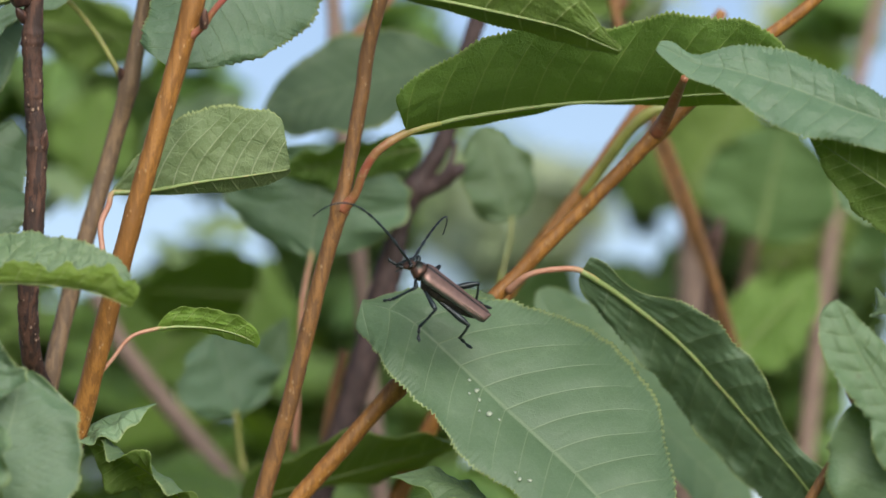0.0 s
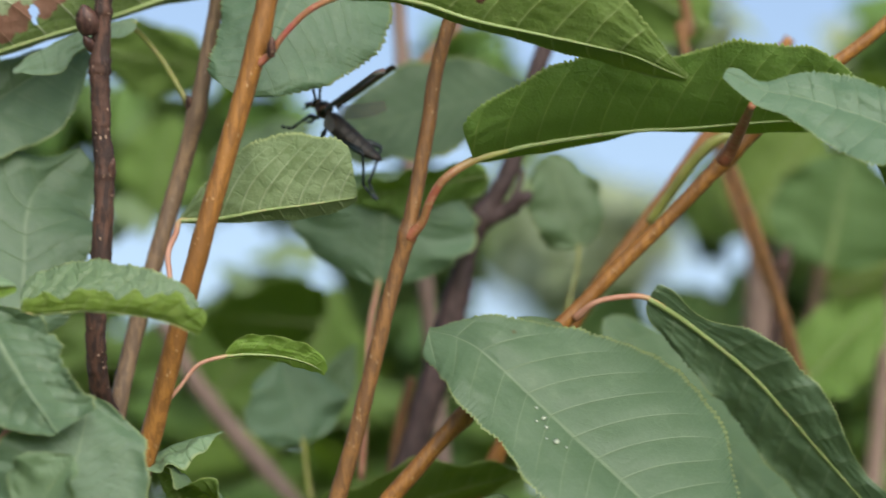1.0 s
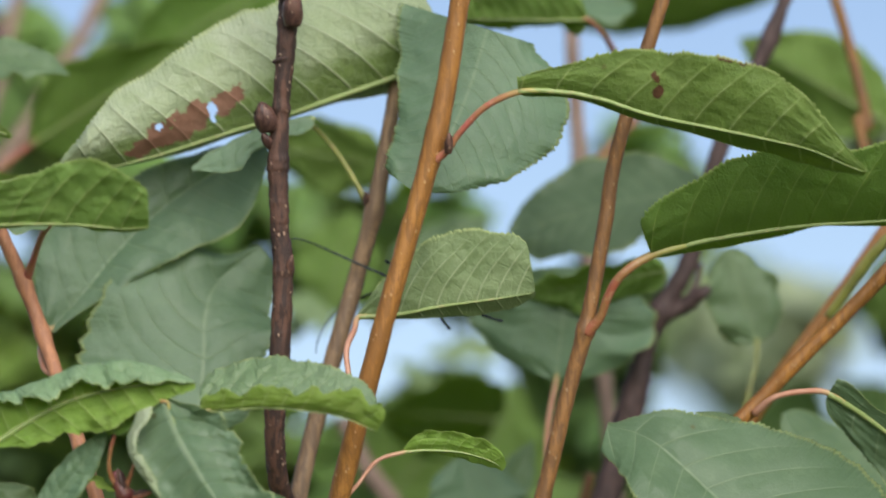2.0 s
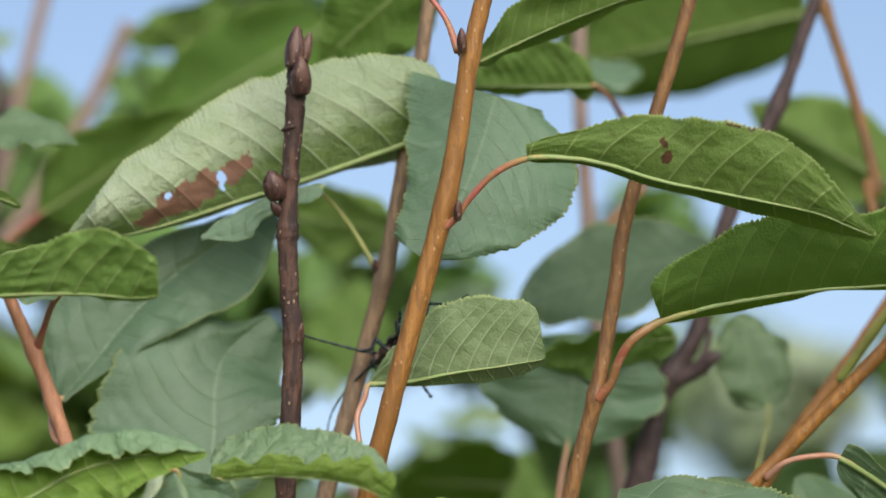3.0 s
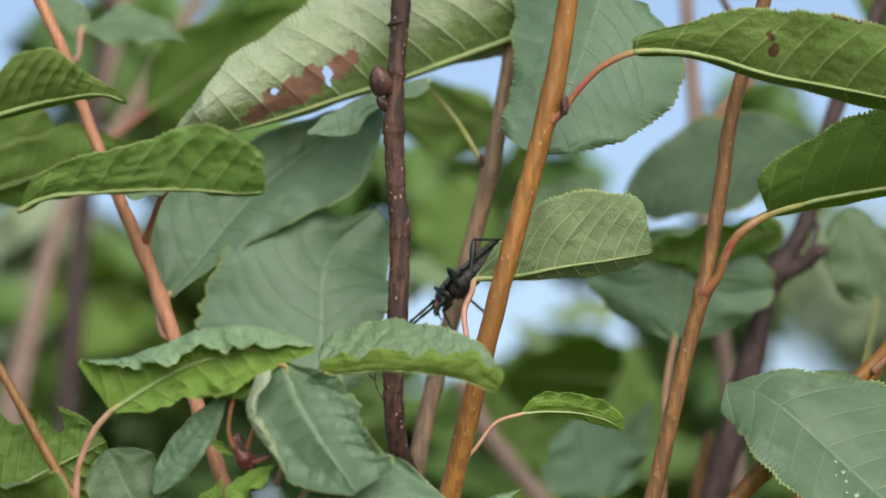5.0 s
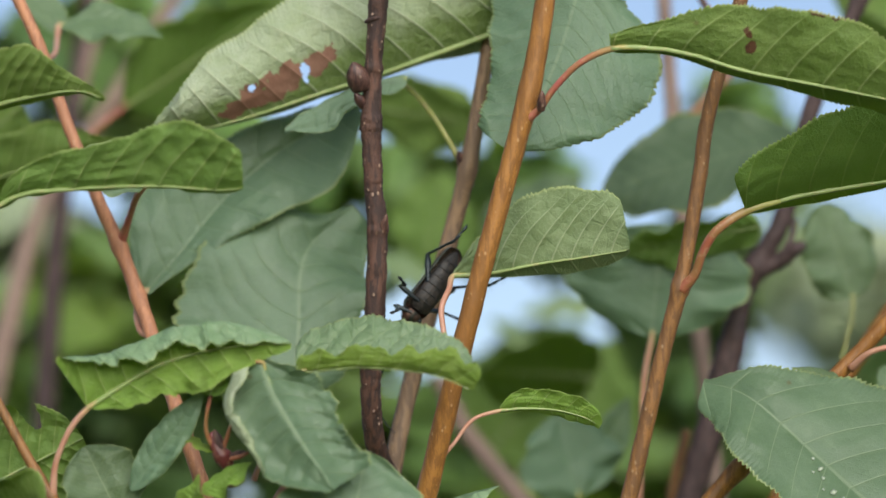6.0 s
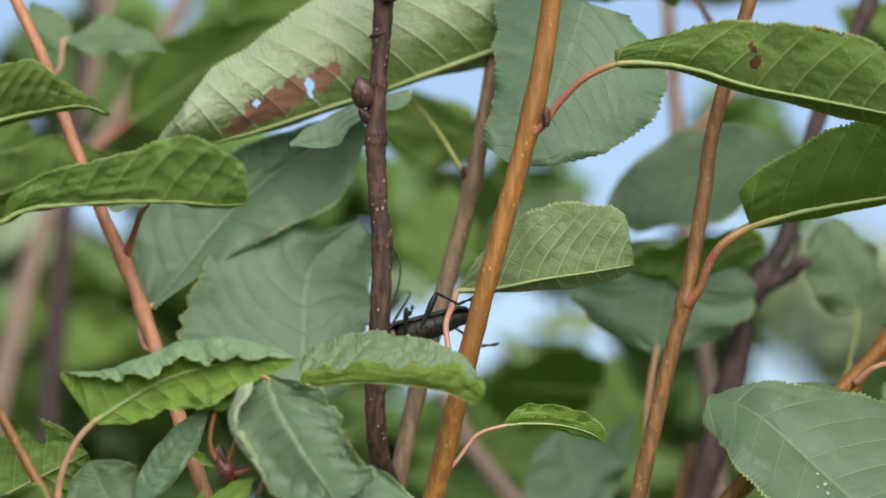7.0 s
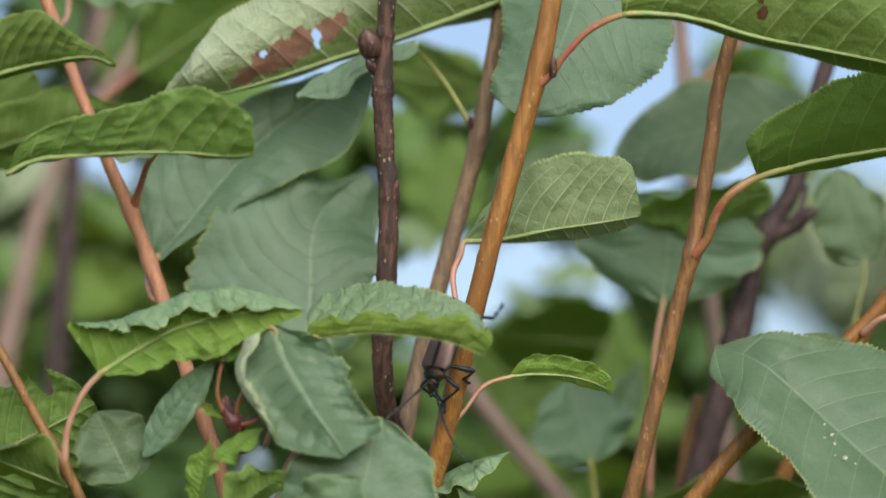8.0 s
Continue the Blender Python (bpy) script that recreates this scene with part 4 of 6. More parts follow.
blade(low_left, [(-0.1334, 1.1390, 1.5496), (-0.1200, 1.1376, 1.5507), (-0.1090, 1.1362, 1.5503), (-0.0981, 1.1348, 1.5486), (-0.0902, 1.1334, 1.5462), (-0.0843, 1.1320, 1.5431)], (0.09, -0.99, -0.13), (4.5, 8.6, 11.5, 13.4, 14.6, 11.8, 10.1, 4.5, 1.1), (-1.8, -4.4, -4.4, -4.6, -4.5, -6.2, -8.2, -5.9, -4.2),
      front=YOUNG, back=LIME, tilt=(-38, 16), quilted=0.9, wave=1.2, waves=16, veins=9, tooth=0.9, ragged=1.4, scallop=(0.6, 6.0), rib_radius=0.6, stalk=[(-0.1470, 1.1543, 1.5215), (-0.1436, 1.1518, 1.5322), (-0.1452, 1.1469, 1.5458)], stalk_radius=0.6, stalk_material=PINK_STALK,
      label="crinkled light green leaf with a rolled edge")
blade(orange, [(-0.0806, 1.1795, 1.5431), (-0.0739, 1.1801, 1.5438), (-0.0644, 1.1807, 1.5432), (-0.0565, 1.1814, 1.5411), (-0.0522, 1.1820, 1.5386)], (0.05, -0.99, -0.12), (0.0, 2.2, 4.7, 5.5, 5.1, 4.9, 4.6, 2.1, 1.0), (-0.0, 0.6, 0.9, 1.1, 1.8, 2.2, 2.1, 1.3, 1.0),
      seen="under", front=LIME, back=YOUNG, tilt=(8, -40), arch=(2, 0), quilted=0.6, wave=2.2, waves=8, veins=8, tooth=0.7, rib_radius=0.5, patches=((0.93, 0.5, 0.05, 0.5),), dry_material=LIME, stalk=[(-0.0990, 1.1781, 1.5275), (-0.0935, 1.1775, 1.5335), (-0.0880, 1.1785, 1.5405)], stalk_material=PINK_STALK, stalk_radius=0.6,
      label="small young leaf curled at the tip")
blade(left, [(-0.1863, 1.2110, 1.5835), (-0.1771, 1.2136, 1.5946), (-0.1675, 1.2162, 1.6076), (-0.1562, 1.2188, 1.6197), (-0.1414, 1.2214, 1.6310), (-0.1248, 1.2240, 1.6402)], (0.13, -0.98, -0.18), (3.4, 9.4, 16.9, 20.4, 14.6, 9.9, 6.0, 2.6, 0.0), (1.6, 1.9, 3.7, 9.2, 13.4, 17.1, 14.9, 5.9, 1.4),
      front=COOL, tilt=(-8, 30), arch=(1, 1), quilted=0.4, wave=1.5, veins=10, stalk=[(-0.1822, 1.1913, 1.5675), (-0.1854, 1.1940, 1.5696), (-0.1873, 1.1992, 1.5761)], stalk_material=PINK_STALK,
      label="blue-green lance-shaped leaf")
leaf(left, (-0.1813, 1.1725, 1.6080), (-0.1998, 1.1613, 1.6153), 18, (-0.2, -0.8, 0.5), fold=8, wave=3, teeth=40, stalk=[(-0.1910, 1.1944, 1.5958), (-0.1877, 1.1875, 1.6016), (-0.1844, 1.1788, 1.6058)], stalk_radius=1.0, label="green leaf on a red stalk")
blade(twig, [(-0.1425, 1.2050, 1.5489), (-0.1411, 1.2103, 1.5711), (-0.1412, 1.2155, 1.5885), (-0.1379, 1.2208, 1.5994), (-0.1267, 1.2260, 1.6103)], (0.11, -0.98, -0.15), (1.9, 8.9, 25.4, 34.6, 35.2, 24.0, 6.0, 2.0, 0.7), (2.2, 5.1, 14.2, 17.6, 19.3, 18.7, 16.4, 9.4, 5.4),
      front=COOL, tilt=(-6, -14), arch=(2, 1), quilted=0.35, wave=1.5, veins=8, ragged=2.2, tooth=1.0, scallop=(3.5, 0),
      label="broad blue-green leaf with an eaten top behind the twig")
blade(back, [(-0.1084, 1.2010, 1.6439), (-0.1173, 1.1987, 1.6419), (-0.1303, 1.1963, 1.6361), (-0.1432, 1.1940, 1.6274)], (0.11, -0.98, -0.19), (0.0, 2.9, 4.3, 3.8, 4.4, 7.3, 4.5, 1.0, 0.4), (-0.0, 0.8, 1.1, 1.0, 1.1, 1.2, 1.4, 0.9, 0.5),
      front=COOL, tilt=(20, -25), quilted=0.3, wave=1.2, veins=8, ragged=2.0,
      label="small green leaf behind the twig")
blade(low_left, [(-0.2164, 1.1310, 1.5952), (-0.2084, 1.1298, 1.5987), (-0.1925, 1.1287, 1.5999), (-0.1797, 1.1275, 1.6000), (-0.1671, 1.1263, 1.5996), (-0.1544, 1.1252, 1.5982), (-0.1465, 1.1240, 1.5982)], (0.16, -0.97, -0.17), (0.0, 1.2, 7.3, 9.6, 12.8, 17.8, 15.5, 12.9, 10.4), (-0.0, 0.8, 0.9, 0.7, 0.8, 0.8, 0.7, 0.5, -0.0),
      seen="under", tilt=(12, -70), arch=(3, 0), quilted=1.3, wave=2.0, waves=12, veins=9, rib_radius=0.8, ragged=1.4, tooth=0.8,
      label="bright green leaf with a rippled edge")
blade(low_left, [(-0.2255, 1.1270, 1.6200), (-0.2159, 1.1262, 1.6231), (-0.2032, 1.1255, 1.6256), (-0.1921, 1.1248, 1.6264), (-0.1849, 1.1240, 1.6237)], (0.17, -0.97, -0.19), (0.0, 2.8, 8.9, 13.6, 14.3, 6.9, 2.5, 1.0, 0.6), (0.9, 1.0, 1.6, 1.9, 1.7, 1.2, 0.8, 0.6, 0.5),
      seen="under", tilt=(12, -60), arch=(3, 0), quilted=1.1, wave=1.2, veins=10, rib_radius=0.8, tooth=0.8,
      label="bright green pointed leaf")
blade(low_left, [(-0.1429, 1.1335, 1.5518), (-0.1387, 1.1319, 1.5426), (-0.1323, 1.1302, 1.5315), (-0.1260, 1.1286, 1.5220), (-0.1219, 1.1270, 1.5159)], (0.12, -0.99, -0.11), (1.5, 3.1, 8.2, 13.8, 14.2, 13.3, 12.6, 11.8, 11.6), (7.7, 9.3, 13.0, 14.2, 12.8, 12.5, 7.8, 2.9, 0.8), hem=((3.0, 3.6, 3.4, 3.0, 2.2, 0.8, 0.3, 0.0, 0.0), (0,)),
      front=COOL, back=PALE, tilt=(4, 24), arch=(-5, -5), quilted=0.7, wave=1.6, waves=11, veins=8, ragged=2.4, tooth=1.2, stalk=[(-0.1560, 1.1446, 1.5276), (-0.1587, 1.1410, 1.5359), (-0.1538, 1.1369, 1.5498)], stalk_radius=0.6, stalk_material=DARKRED_STALK, scallop=(2.6, 1.2),
      label="pale cupped leaf with a ragged edge")
leaf(low_left, (-0.1273, 1.1401, 1.4859), (-0.1148, 1.1433, 1.5278), 46, (0.3, -0.5, 0.85), upper=COOL, bow=3, sweep=-2, fold=4, peak=0.4, point=0.5, wave=4, teeth=40, label="blue-green drooping leaf")
leaf(orange, (-0.1099, 1.1865, 1.5084), (-0.0808, 1.1845, 1.5223), 24, (-0.2, -0.35, 0.9), upper=YOUNG, bow=3, fold=-10, fold_other=-30, peak=0.5, wave=4, teeth=32, label="small dark leaf with a pale rolled edge")
leaf(orange, (-0.0694, 1.1786, 1.4923), (-0.1007, 1.1809, 1.5124), 24, (0.2, 0.5, 0.8), bow=2, fold=-10, fold_other=-25, wave=5, quilted=1.0, teeth=32, label="small crinkled green leaf")
blade(diag, [(0.1310, 1.1380, 1.5045), (0.1219, 1.1370, 1.5167), (0.1128, 1.1360, 1.5319), (0.1065, 1.1350, 1.5454)], (-0.10, -0.99, -0.11), (10.0, 10.3, 11.2, 8.3, 7.9, 9.3, 7.7, 5.4, 1.8), (4.1, 8.7, 9.1, 9.4, 8.5, 6.8, 3.8, 1.5, 0.8),
      tilt=(20, -20), arch=(1, 1), quilted=0.5, wave=2.0, veins=9, tooth=1.3, ragged=1.5,
      label="blue-green leaf at the shrub's edge")
leaf(low_right, (0.1320, 1.1499, 1.4808), (0.1173, 1.1442, 1.5220), 40, (-0.3, -0.85, 0.4), bow=2, fold=8, peak=0.5, point=0.5, wave=4, teeth=38, label="blue-green hanging leaf")
leaf(diag, (0.1343, 1.1603, 1.5506), (0.1183, 1.1612, 1.5443), 24, (-0.1, -0.3, 0.9), fold=8, wave=4, teeth=30, label="small dark green leaf")
leaf(diag, (0.0136, 1.1785, 1.4931), (-0.0149, 1.1824, 1.5014), 16, (0.1, -0.3, 0.9), bow=3, fold=10, fold_other=-20, wave=3, teeth=30, label="small leaf on a curved pink stalk")
leaf(low_left, (-0.2408, 1.1557, 1.5117), (-0.1946, 1.1526, 1.5337), 46, (0.1, 0.85, 0.4), fold=5, under=UNDER, wave=4, teeth=44, point=0.42, quilted=1.2, bites=((0.80, -0.95, 0.05, 0.5), (0.62, -0.95, 0.06, 0.25)), label="dark green leaf low in the shrub")
leaf(low_left, (-0.1998, 1.1398, 1.5097), (-0.2247, 1.1385, 1.5192), 26, (0.1, 0.4, 0.9), fold=10, wave=4, teeth=36, label="green leaf low in the shrub")
leaf(low_left, (-0.1844, 1.1516, 1.5122), (-0.1937, 1.1490, 1.5309), 24, (0.1, -0.9, 0.4), fold=8, wave=3, teeth=32, point=0.45, label="pale blue-green leaf low in the shrub")
leaf(low_left, (-0.1804, 1.1477, 1.5184), (-0.1587, 1.1408, 1.5455), 11, (0.45, -0.6, 0.6), upper=COOL, fold=20, wave=2, teeth=36, label="narrow pale folded leaf")
leaf(low_left, (-0.1567, 1.1445, 1.5284), (-0.1653, 1.1439, 1.5324), 8, (0.0, -0.3, 0.9), fold=10, wave=2, teeth=20, upper=LIME, label="small bright young leaf")
leaf(low_left, (-0.1593, 1.1388, 1.5166), (-0.1455, 1.1377, 1.5247), 10, (0.2, -0.6, 0.7), fold=-10, quilted=1.0, wave=3, teeth=26, under=UNDER, upper=LIME, label="young yellow-green leaf")
leaf(low_left, (-0.1635, 1.1377, 1.5030), (-0.1598, 1.1351, 1.5215), 12, (-0.2, -0.5, 0.8), fold=20, quilted=1.0, wave=4, teeth=26, upper=LIME, label="young yellow-green leaf")
leaf(low_left, (-0.1553, 1.1350, 1.5011), (-0.1389, 1.1334, 1.5123), 16, (0.2, 0.5, 0.8), fold=15, quilted=1.0, wave=4, teeth=30, upper=LIME, label="young yellow-green leaf")
leaf(low_left, (-0.1424, 1.1559, 1.5106), (-0.1250, 1.1546, 1.5197), 14, (0.2, 0.4, 0.9), fold=10, wave=3, teeth=30, stalk=[(-0.1441, 1.1567, 1.5045), (-0.1417, 1.1560, 1.5153), (-0.1380, 1.1553, 1.5203)], stalk_material=PINK_STALK, label="small leaf on a pink stalk")
leaf(low_left, (-0.1293, 1.1241, 1.4923), (-0.1169, 1.1217, 1.5094), 24, (0.2, -0.7, 0.7), fold=10, wave=4, teeth=30, label="small blue-green leaf low at the front")
_s = spline([(*(-0.1575, 1.1437, 1.5338), 0.0012), (*(-0.1555, 1.1444, 1.5292), 0.0022), (*(-0.1540, 1.1453, 1.5266), 0.0024), (*(-0.1531, 1.1469, 1.5240), 0.0016), (*(-0.1527, 1.1494, 1.5195), 0.0013)], 8)
sprig = part("side_shoot", *tube(_s[:, :3], _s[:, 3], 10, 0.25), CRIMSON, low_left, (-0.1575, 1.1437, 1.5338), label="dark red knobbly side shoot")
_s = spline([(*(-0.1543, 1.1438, 1.5291), 0.0008), (*(-0.1527, 1.1420, 1.5328), 0.0007), (*(-0.1516, 1.1410, 1.5361), 0.0004)], 6)
part("sprout", *tube(_s[:, :3], _s[:, 3], 8), DARKRED_STALK, sprig, (-0.1543, 1.1438, 1.5291))
_s = spline([(*(-0.1523, 1.1441, 1.5265), 0.0008), (*(-0.1495, 1.1429, 1.5269), 0.0007), (*(-0.1470, 1.1421, 1.5280), 0.0004)], 6)
part("sprout", *tube(_s[:, :3], _s[:, 3], 8), DARKRED_STALK, sprig, (-0.1523, 1.1441, 1.5265))
bud(low_left, (-0.1544, 1.1446, 1.5276), (-0.1565, 1.1424, 1.5344), 1.6)
bud(low_left, (-0.1529, 1.1447, 1.5268), (-0.1480, 1.1432, 1.5285), 1.0)
leaf(orange, (-0.0631, 1.1880, 1.6769), (-0.0072, 1.1850, 1.6985), 26, (0.0, 0.7, 0.6), bow=3, fold=0, fold_other=50, wave=3, teeth=40,
     stalk=[(-0.0661, 1.1552, 1.6734), (-0.0648, 1.1734, 1.6735)], label="green leaf seen from beneath")
leaf(orange, (-0.1014, 1.1567, 1.7199), (-0.1368, 1.1551, 1.7319), 30, (0.0, 0.6, 0.7), wave=3, teeth=40, stalk=[(-0.0663, 1.1533, 1.6722), (-0.0701, 1.1559, 1.6827), (-0.0774, 1.1575, 1.6931), (-0.0871, 1.1586, 1.7068)], label="leaf on a long red stalk")


leaf(diag, (0.0177, 1.2030, 1.5515), (0.0018, 1.1990, 1.5569), 9, (0.1, -0.4, 0.9), bow=1, fold=10, fold_other=-15, wave=3, teeth=26, quilted=0.8, label="small curled leaf on the slanting stem")


leaf(low_left, (-0.1568, 1.1370, 1.5431), (-0.1555, 1.1375, 1.5557), 12, (0.2, 0.9, 0.3), bow=-1, fold=-15, fold_other=20, wave=2, teeth=24, peak=0.5, point=0.4, under=UNDER_SHADED, quilted=0.9, label="small dark green leaf under the wavy one")


# ---- softer leaves behind ----
def behind(branch, base, tip, width, face, label, **more):
    more.setdefault("teeth", 40)
    return leaf(branch, base, tip, width, face, wave=3, fine=True, label=label, **more)


behind(diag, (0.0283, 1.2594, 1.5643), (0.0954, 1.2792, 1.4950), 34, (0.1, -0.8, 0.6), "soft green leaf behind the folded one", peak=0.5, point=0.5)
behind(far_pink, (0.0054, 1.2795, 1.6367), (-0.0558, 1.2914, 1.6242), 40, (0.1, -0.8, 0.55), "pale green leaf, soft behind the stems", upper=SHEEN, point=0.5, peak=0.5, sweep=-3)
behind(far_pink, (-0.0067, 1.2633, 1.6086), (-0.0498, 1.2643, 1.6013), 20, (0.0, 0.6, 0.75), "dark blue-green leaf seen edge-on", fold=-10, point=0.55)
behind(dark, (-0.0403, 1.2728, 1.5764), (-0.0365, 1.2680, 1.6106), 58, (0.1, -0.75, 0.65), "broad green leaf with a pale midrib", upper=COOL, point=0.5, peak=0.55, stalk=[(-0.0457, 1.2861, 1.5181), (-0.0438, 1.2773, 1.5449), (-0.0430, 1.2739, 1.5618)], stalk_material=PINK_STALK)
behind(dark, (0.0213, 1.2960, 1.5912), (0.0125, 1.2919, 1.6204), 24, (0.1, -0.9, 0.35), "small pale oval leaf on a thin stalk", point=0.5, stalk=[(0.0167, 1.2893, 1.5673), (0.0189, 1.2930, 1.5766), (0.0207, 1.2950, 1.5839)], stalk_material=GREEN_STALK, stalk_radius=0.5)
behind(low_pink, (-0.0643, 1.3044, 1.5312), (-0.0710, 1.3009, 1.5564), 34, (0.0, -0.6, 0.8), "green leaf, soft behind the stems", upper=COOL, point=0.5, stalk=[(-0.0618, 1.3069, 1.5138), (-0.0632, 1.3058, 1.5216)], stalk_material=GREEN_STALK)
behind(low_pink, (-0.0609, 1.3135, 1.5383), (-0.0489, 1.3200, 1.5641), 14, (0.3, -0.9, 0.1), "narrow folded leaf", fold=30)
behind(diag, (-0.0603, 1.2682, 1.5019), (0.0052, 1.2558, 1.5178), 38, (-0.2, 0.3, 0.9), "dark green leaf, soft, underside showing", point=0.55, fold=10)
behind(far_pink, (-0.0298, 1.2429, 1.6820), (-0.0706, 1.2330, 1.6805), 30, (0.0, 0.7, 0.6), "dark green leaf with a pale midrib", fold=50, fold_other=10, stalk=[(-0.0215, 1.2738, 1.6772), (-0.0253, 1.2533, 1.6798)])
behind(right_e, (0.0389, 1.3862, 1.7394), (-0.0528, 1.3891, 1.7194), 52, (0.0, 0.7, 0.7), "green leaf, soft, seen from beneath", fold=10, fold_other=20, under=UNDER_SHADED, point=0.5)
behind(back, (-0.0793, 1.2375, 1.7203), (-0.1141, 1.2515, 1.6923), 34, (0.1, 0.7, 0.65), "dark green leaf, soft, seen from beneath", under=UNDER_SHADED)
behind(far_pink, (-0.0193, 1.3202, 1.7063), (-0.0365, 1.3204, 1.7049), 7, (0.0, -0.6, 0.8), "small blue-green leaf tip")
behind(right_e, (0.0672, 1.3750, 1.6755), (0.0173, 1.3710, 1.7043), 34, (0.0, 0.8, 0.5), "dark green leaf, soft, seen from beneath", fold=15)
behind(left, (-0.2176, 1.2365, 1.6693), (-0.1857, 1.2352, 1.6646), 17, (0.1, -0.75, 0.6), "blue-green leaf, soft", fold=5, sweep=3, stalk=[(-0.2139, 1.1910, 1.6486), (-0.2142, 1.2113, 1.6553), (-0.2170, 1.2303, 1.6636)], stalk_material=PINK_STALK)
behind(left, (-0.2171, 1.2370, 1.6663), (-0.2291, 1.2427, 1.6832), 12, (0.3, -0.8, 0.4), "blue-green leaf lobe, soft", fold=10)
behind(left, (-0.2360, 1.2772, 1.6532), (-0.2541, 1.2794, 1.6378), 24, (0.0, 0.7, 0.6), "green leaf, soft")
behind(left, (-0.2513, 1.2318, 1.6169), (-0.1980, 1.2296, 1.6328), 26, (0.0, 0.6, 0.7), "dark green leaf below a bright one", fold=10)
behind(left, (-0.2134, 1.3364, 1.6633), (-0.1610, 1.3318, 1.6961), 34, (0.0, 0.7, 0.6), "dark green leaf behind the pale one", under=UNDER_SHADED, stalk=[(-0.2341, 1.3389, 1.6454), (-0.2247, 1.3376, 1.6544)], stalk_material=RED_STALK)
behind(twig, (-0.1829, 1.2458, 1.5888), (-0.1403, 1.2628, 1.6116), 22, (0.0, 0.6, 0.7), "dark green narrow leaf", fold=10)
behind(back, (-0.1348, 1.3580, 1.6659), (-0.0954, 1.3550, 1.6589), 26, (0.0, 0.7, 0.5), "dark leaf between the stems", point=0.5)
behind(right_a, (0.0837, 1.4831, 1.6249), (0.1098, 1.4775, 1.6647), 52, (0.1, 0.7, 0.5), "dark green leaf, far out of focus")
behind(right_a, (0.0844, 1.5329, 1.6303), (0.0677, 1.5292, 1.6560), 30, (0.1, 0.7, 0.5), "dark green leaf, far out of focus")
behind(right_c, (0.1098, 1.4843, 1.6169), (0.1279, 1.4795, 1.6508), 40, (0.2, 0.7, 0.6), "blue-green leaf, far out of focus")
behind(right_c, (0.1118, 1.4862, 1.6030), (0.1480, 1.4843, 1.6169), 40, (0.2, 0.7, 0.5), "dark green leaf, far out of focus")
behind(right_c, (0.1083, 1.4256, 1.6035), (0.1160, 1.4202, 1.6417), 48, (0.2, 0.7, 0.6), "dark blue-green leaf, out of focus", under=FAR_SHADED, point=0.5)
behind(right_d, (0.1405, 1.2854, 1.5949), (0.1196, 1.2839, 1.6053), 30, (0.2, -0.7, 0.5), "blue-green leaf, soft")
behind(right_c, (0.0950, 1.3916, 1.5579), (0.1268, 1.4072, 1.5903), 30, (0.2, 0.7, 0.5), "green leaf, far out of focus")
behind(low_pink, (-0.1074, 1.4915, 1.5651), (-0.0732, 1.4865, 1.6010), 50, (0.2, 0.7, 0.5), "dark green leaf, far out of focus")
behind(low_pink, (-0.0772, 1.4910, 1.5691), (-0.0611, 1.4859, 1.6050), 40, (0.2, 0.7, 0.5), "dark green leaf, far out of focus")
behind(low_pink, (-0.1275, 1.4823, 1.6309), (-0.1194, 1.4773, 1.6667), 34, (0.2, 0.7, 0.5), "dark green leaf, far out of focus")
behind(low_pink, (-0.1019, 1.4326, 1.6251), (-0.0688, 1.4283, 1.6559), 34, (0.2, -0.5, 0.5), "green leaf, far out of focus")

behind(low_pink, (-0.0647, 1.4200, 1.5838), (-0.1008, 1.4000, 1.5836), 44, (0.1, 0.6, 0.7), "dark green leaf, out of focus behind the stems", under=UNDER_SHADED, point=0.5)
behind(low_pink, (-0.0672, 1.5500, 1.6277), (-0.0982, 1.5400, 1.6233), 12, (0.1, -0.7, 0.6), "greyish green leaf, out of focus", upper=GREYISH, under=GREYISH)
behind(low_pink, (-0.0926, 1.5500, 1.6126), (-0.1087, 1.5400, 1.6209), 12, (0.1, -0.7, 0.6), "greyish green leaf, out of focus", upper=GREYISH, under=GREYISH)
behind(low_pink, (-0.1240, 1.4500, 1.6242), (-0.1409, 1.4400, 1.6269), 20, (0.1, -0.7, 0.6), "pale green leaf, out of focus", upper=GREYISH)
behind(low_pink, (-0.0666, 1.4000, 1.5172), (-0.0990, 1.3800, 1.5192), 30, (0.0, -0.6, 0.7), "green leaf, out of focus low in the shrub", upper=FAR_UPPER)
behind(low_pink, (-0.1246, 1.5000, 1.5857), (-0.1048, 1.4800, 1.6002), 26, (0.1, -0.6, 0.7), "green leaf, out of focus between the stems", upper=FAR_UPPER)
behind(low_pink, (-0.1441, 1.4600, 1.6201), (-0.1283, 1.4500, 1.6254), 14, (0.1, -0.7, 0.6), "pale green leaf, out of focus", upper=GREYISH, under=GREYISH)
behind(back, (-0.1272, 1.4200, 1.7447), (-0.1894, 1.4000, 1.7035), 46, (0.1, 0.7, 0.6), "green leaf, out of focus behind the pale one", under=UNDER_SHADED, point=0.5)
behind(back, (-0.1551, 1.4600, 1.7581), (-0.2025, 1.4500, 1.7484), 24, (0.1, 0.7, 0.6), "green leaf, out of focus high in the shrub")
behind(left, (-0.2850, 1.5000, 1.7524), (-0.2477, 1.4900, 1.7599), 26, (0.1, -0.7, 0.6), "greyish green leaf, out of focus high in the shrub", upper=GREYISH)
behind(far_pink, (-0.0173, 1.3200, 1.7049), (-0.0379, 1.3100, 1.6988), 16, (0.1, -0.7, 0.6), "bluish green leaf tip, soft", upper=COOL)


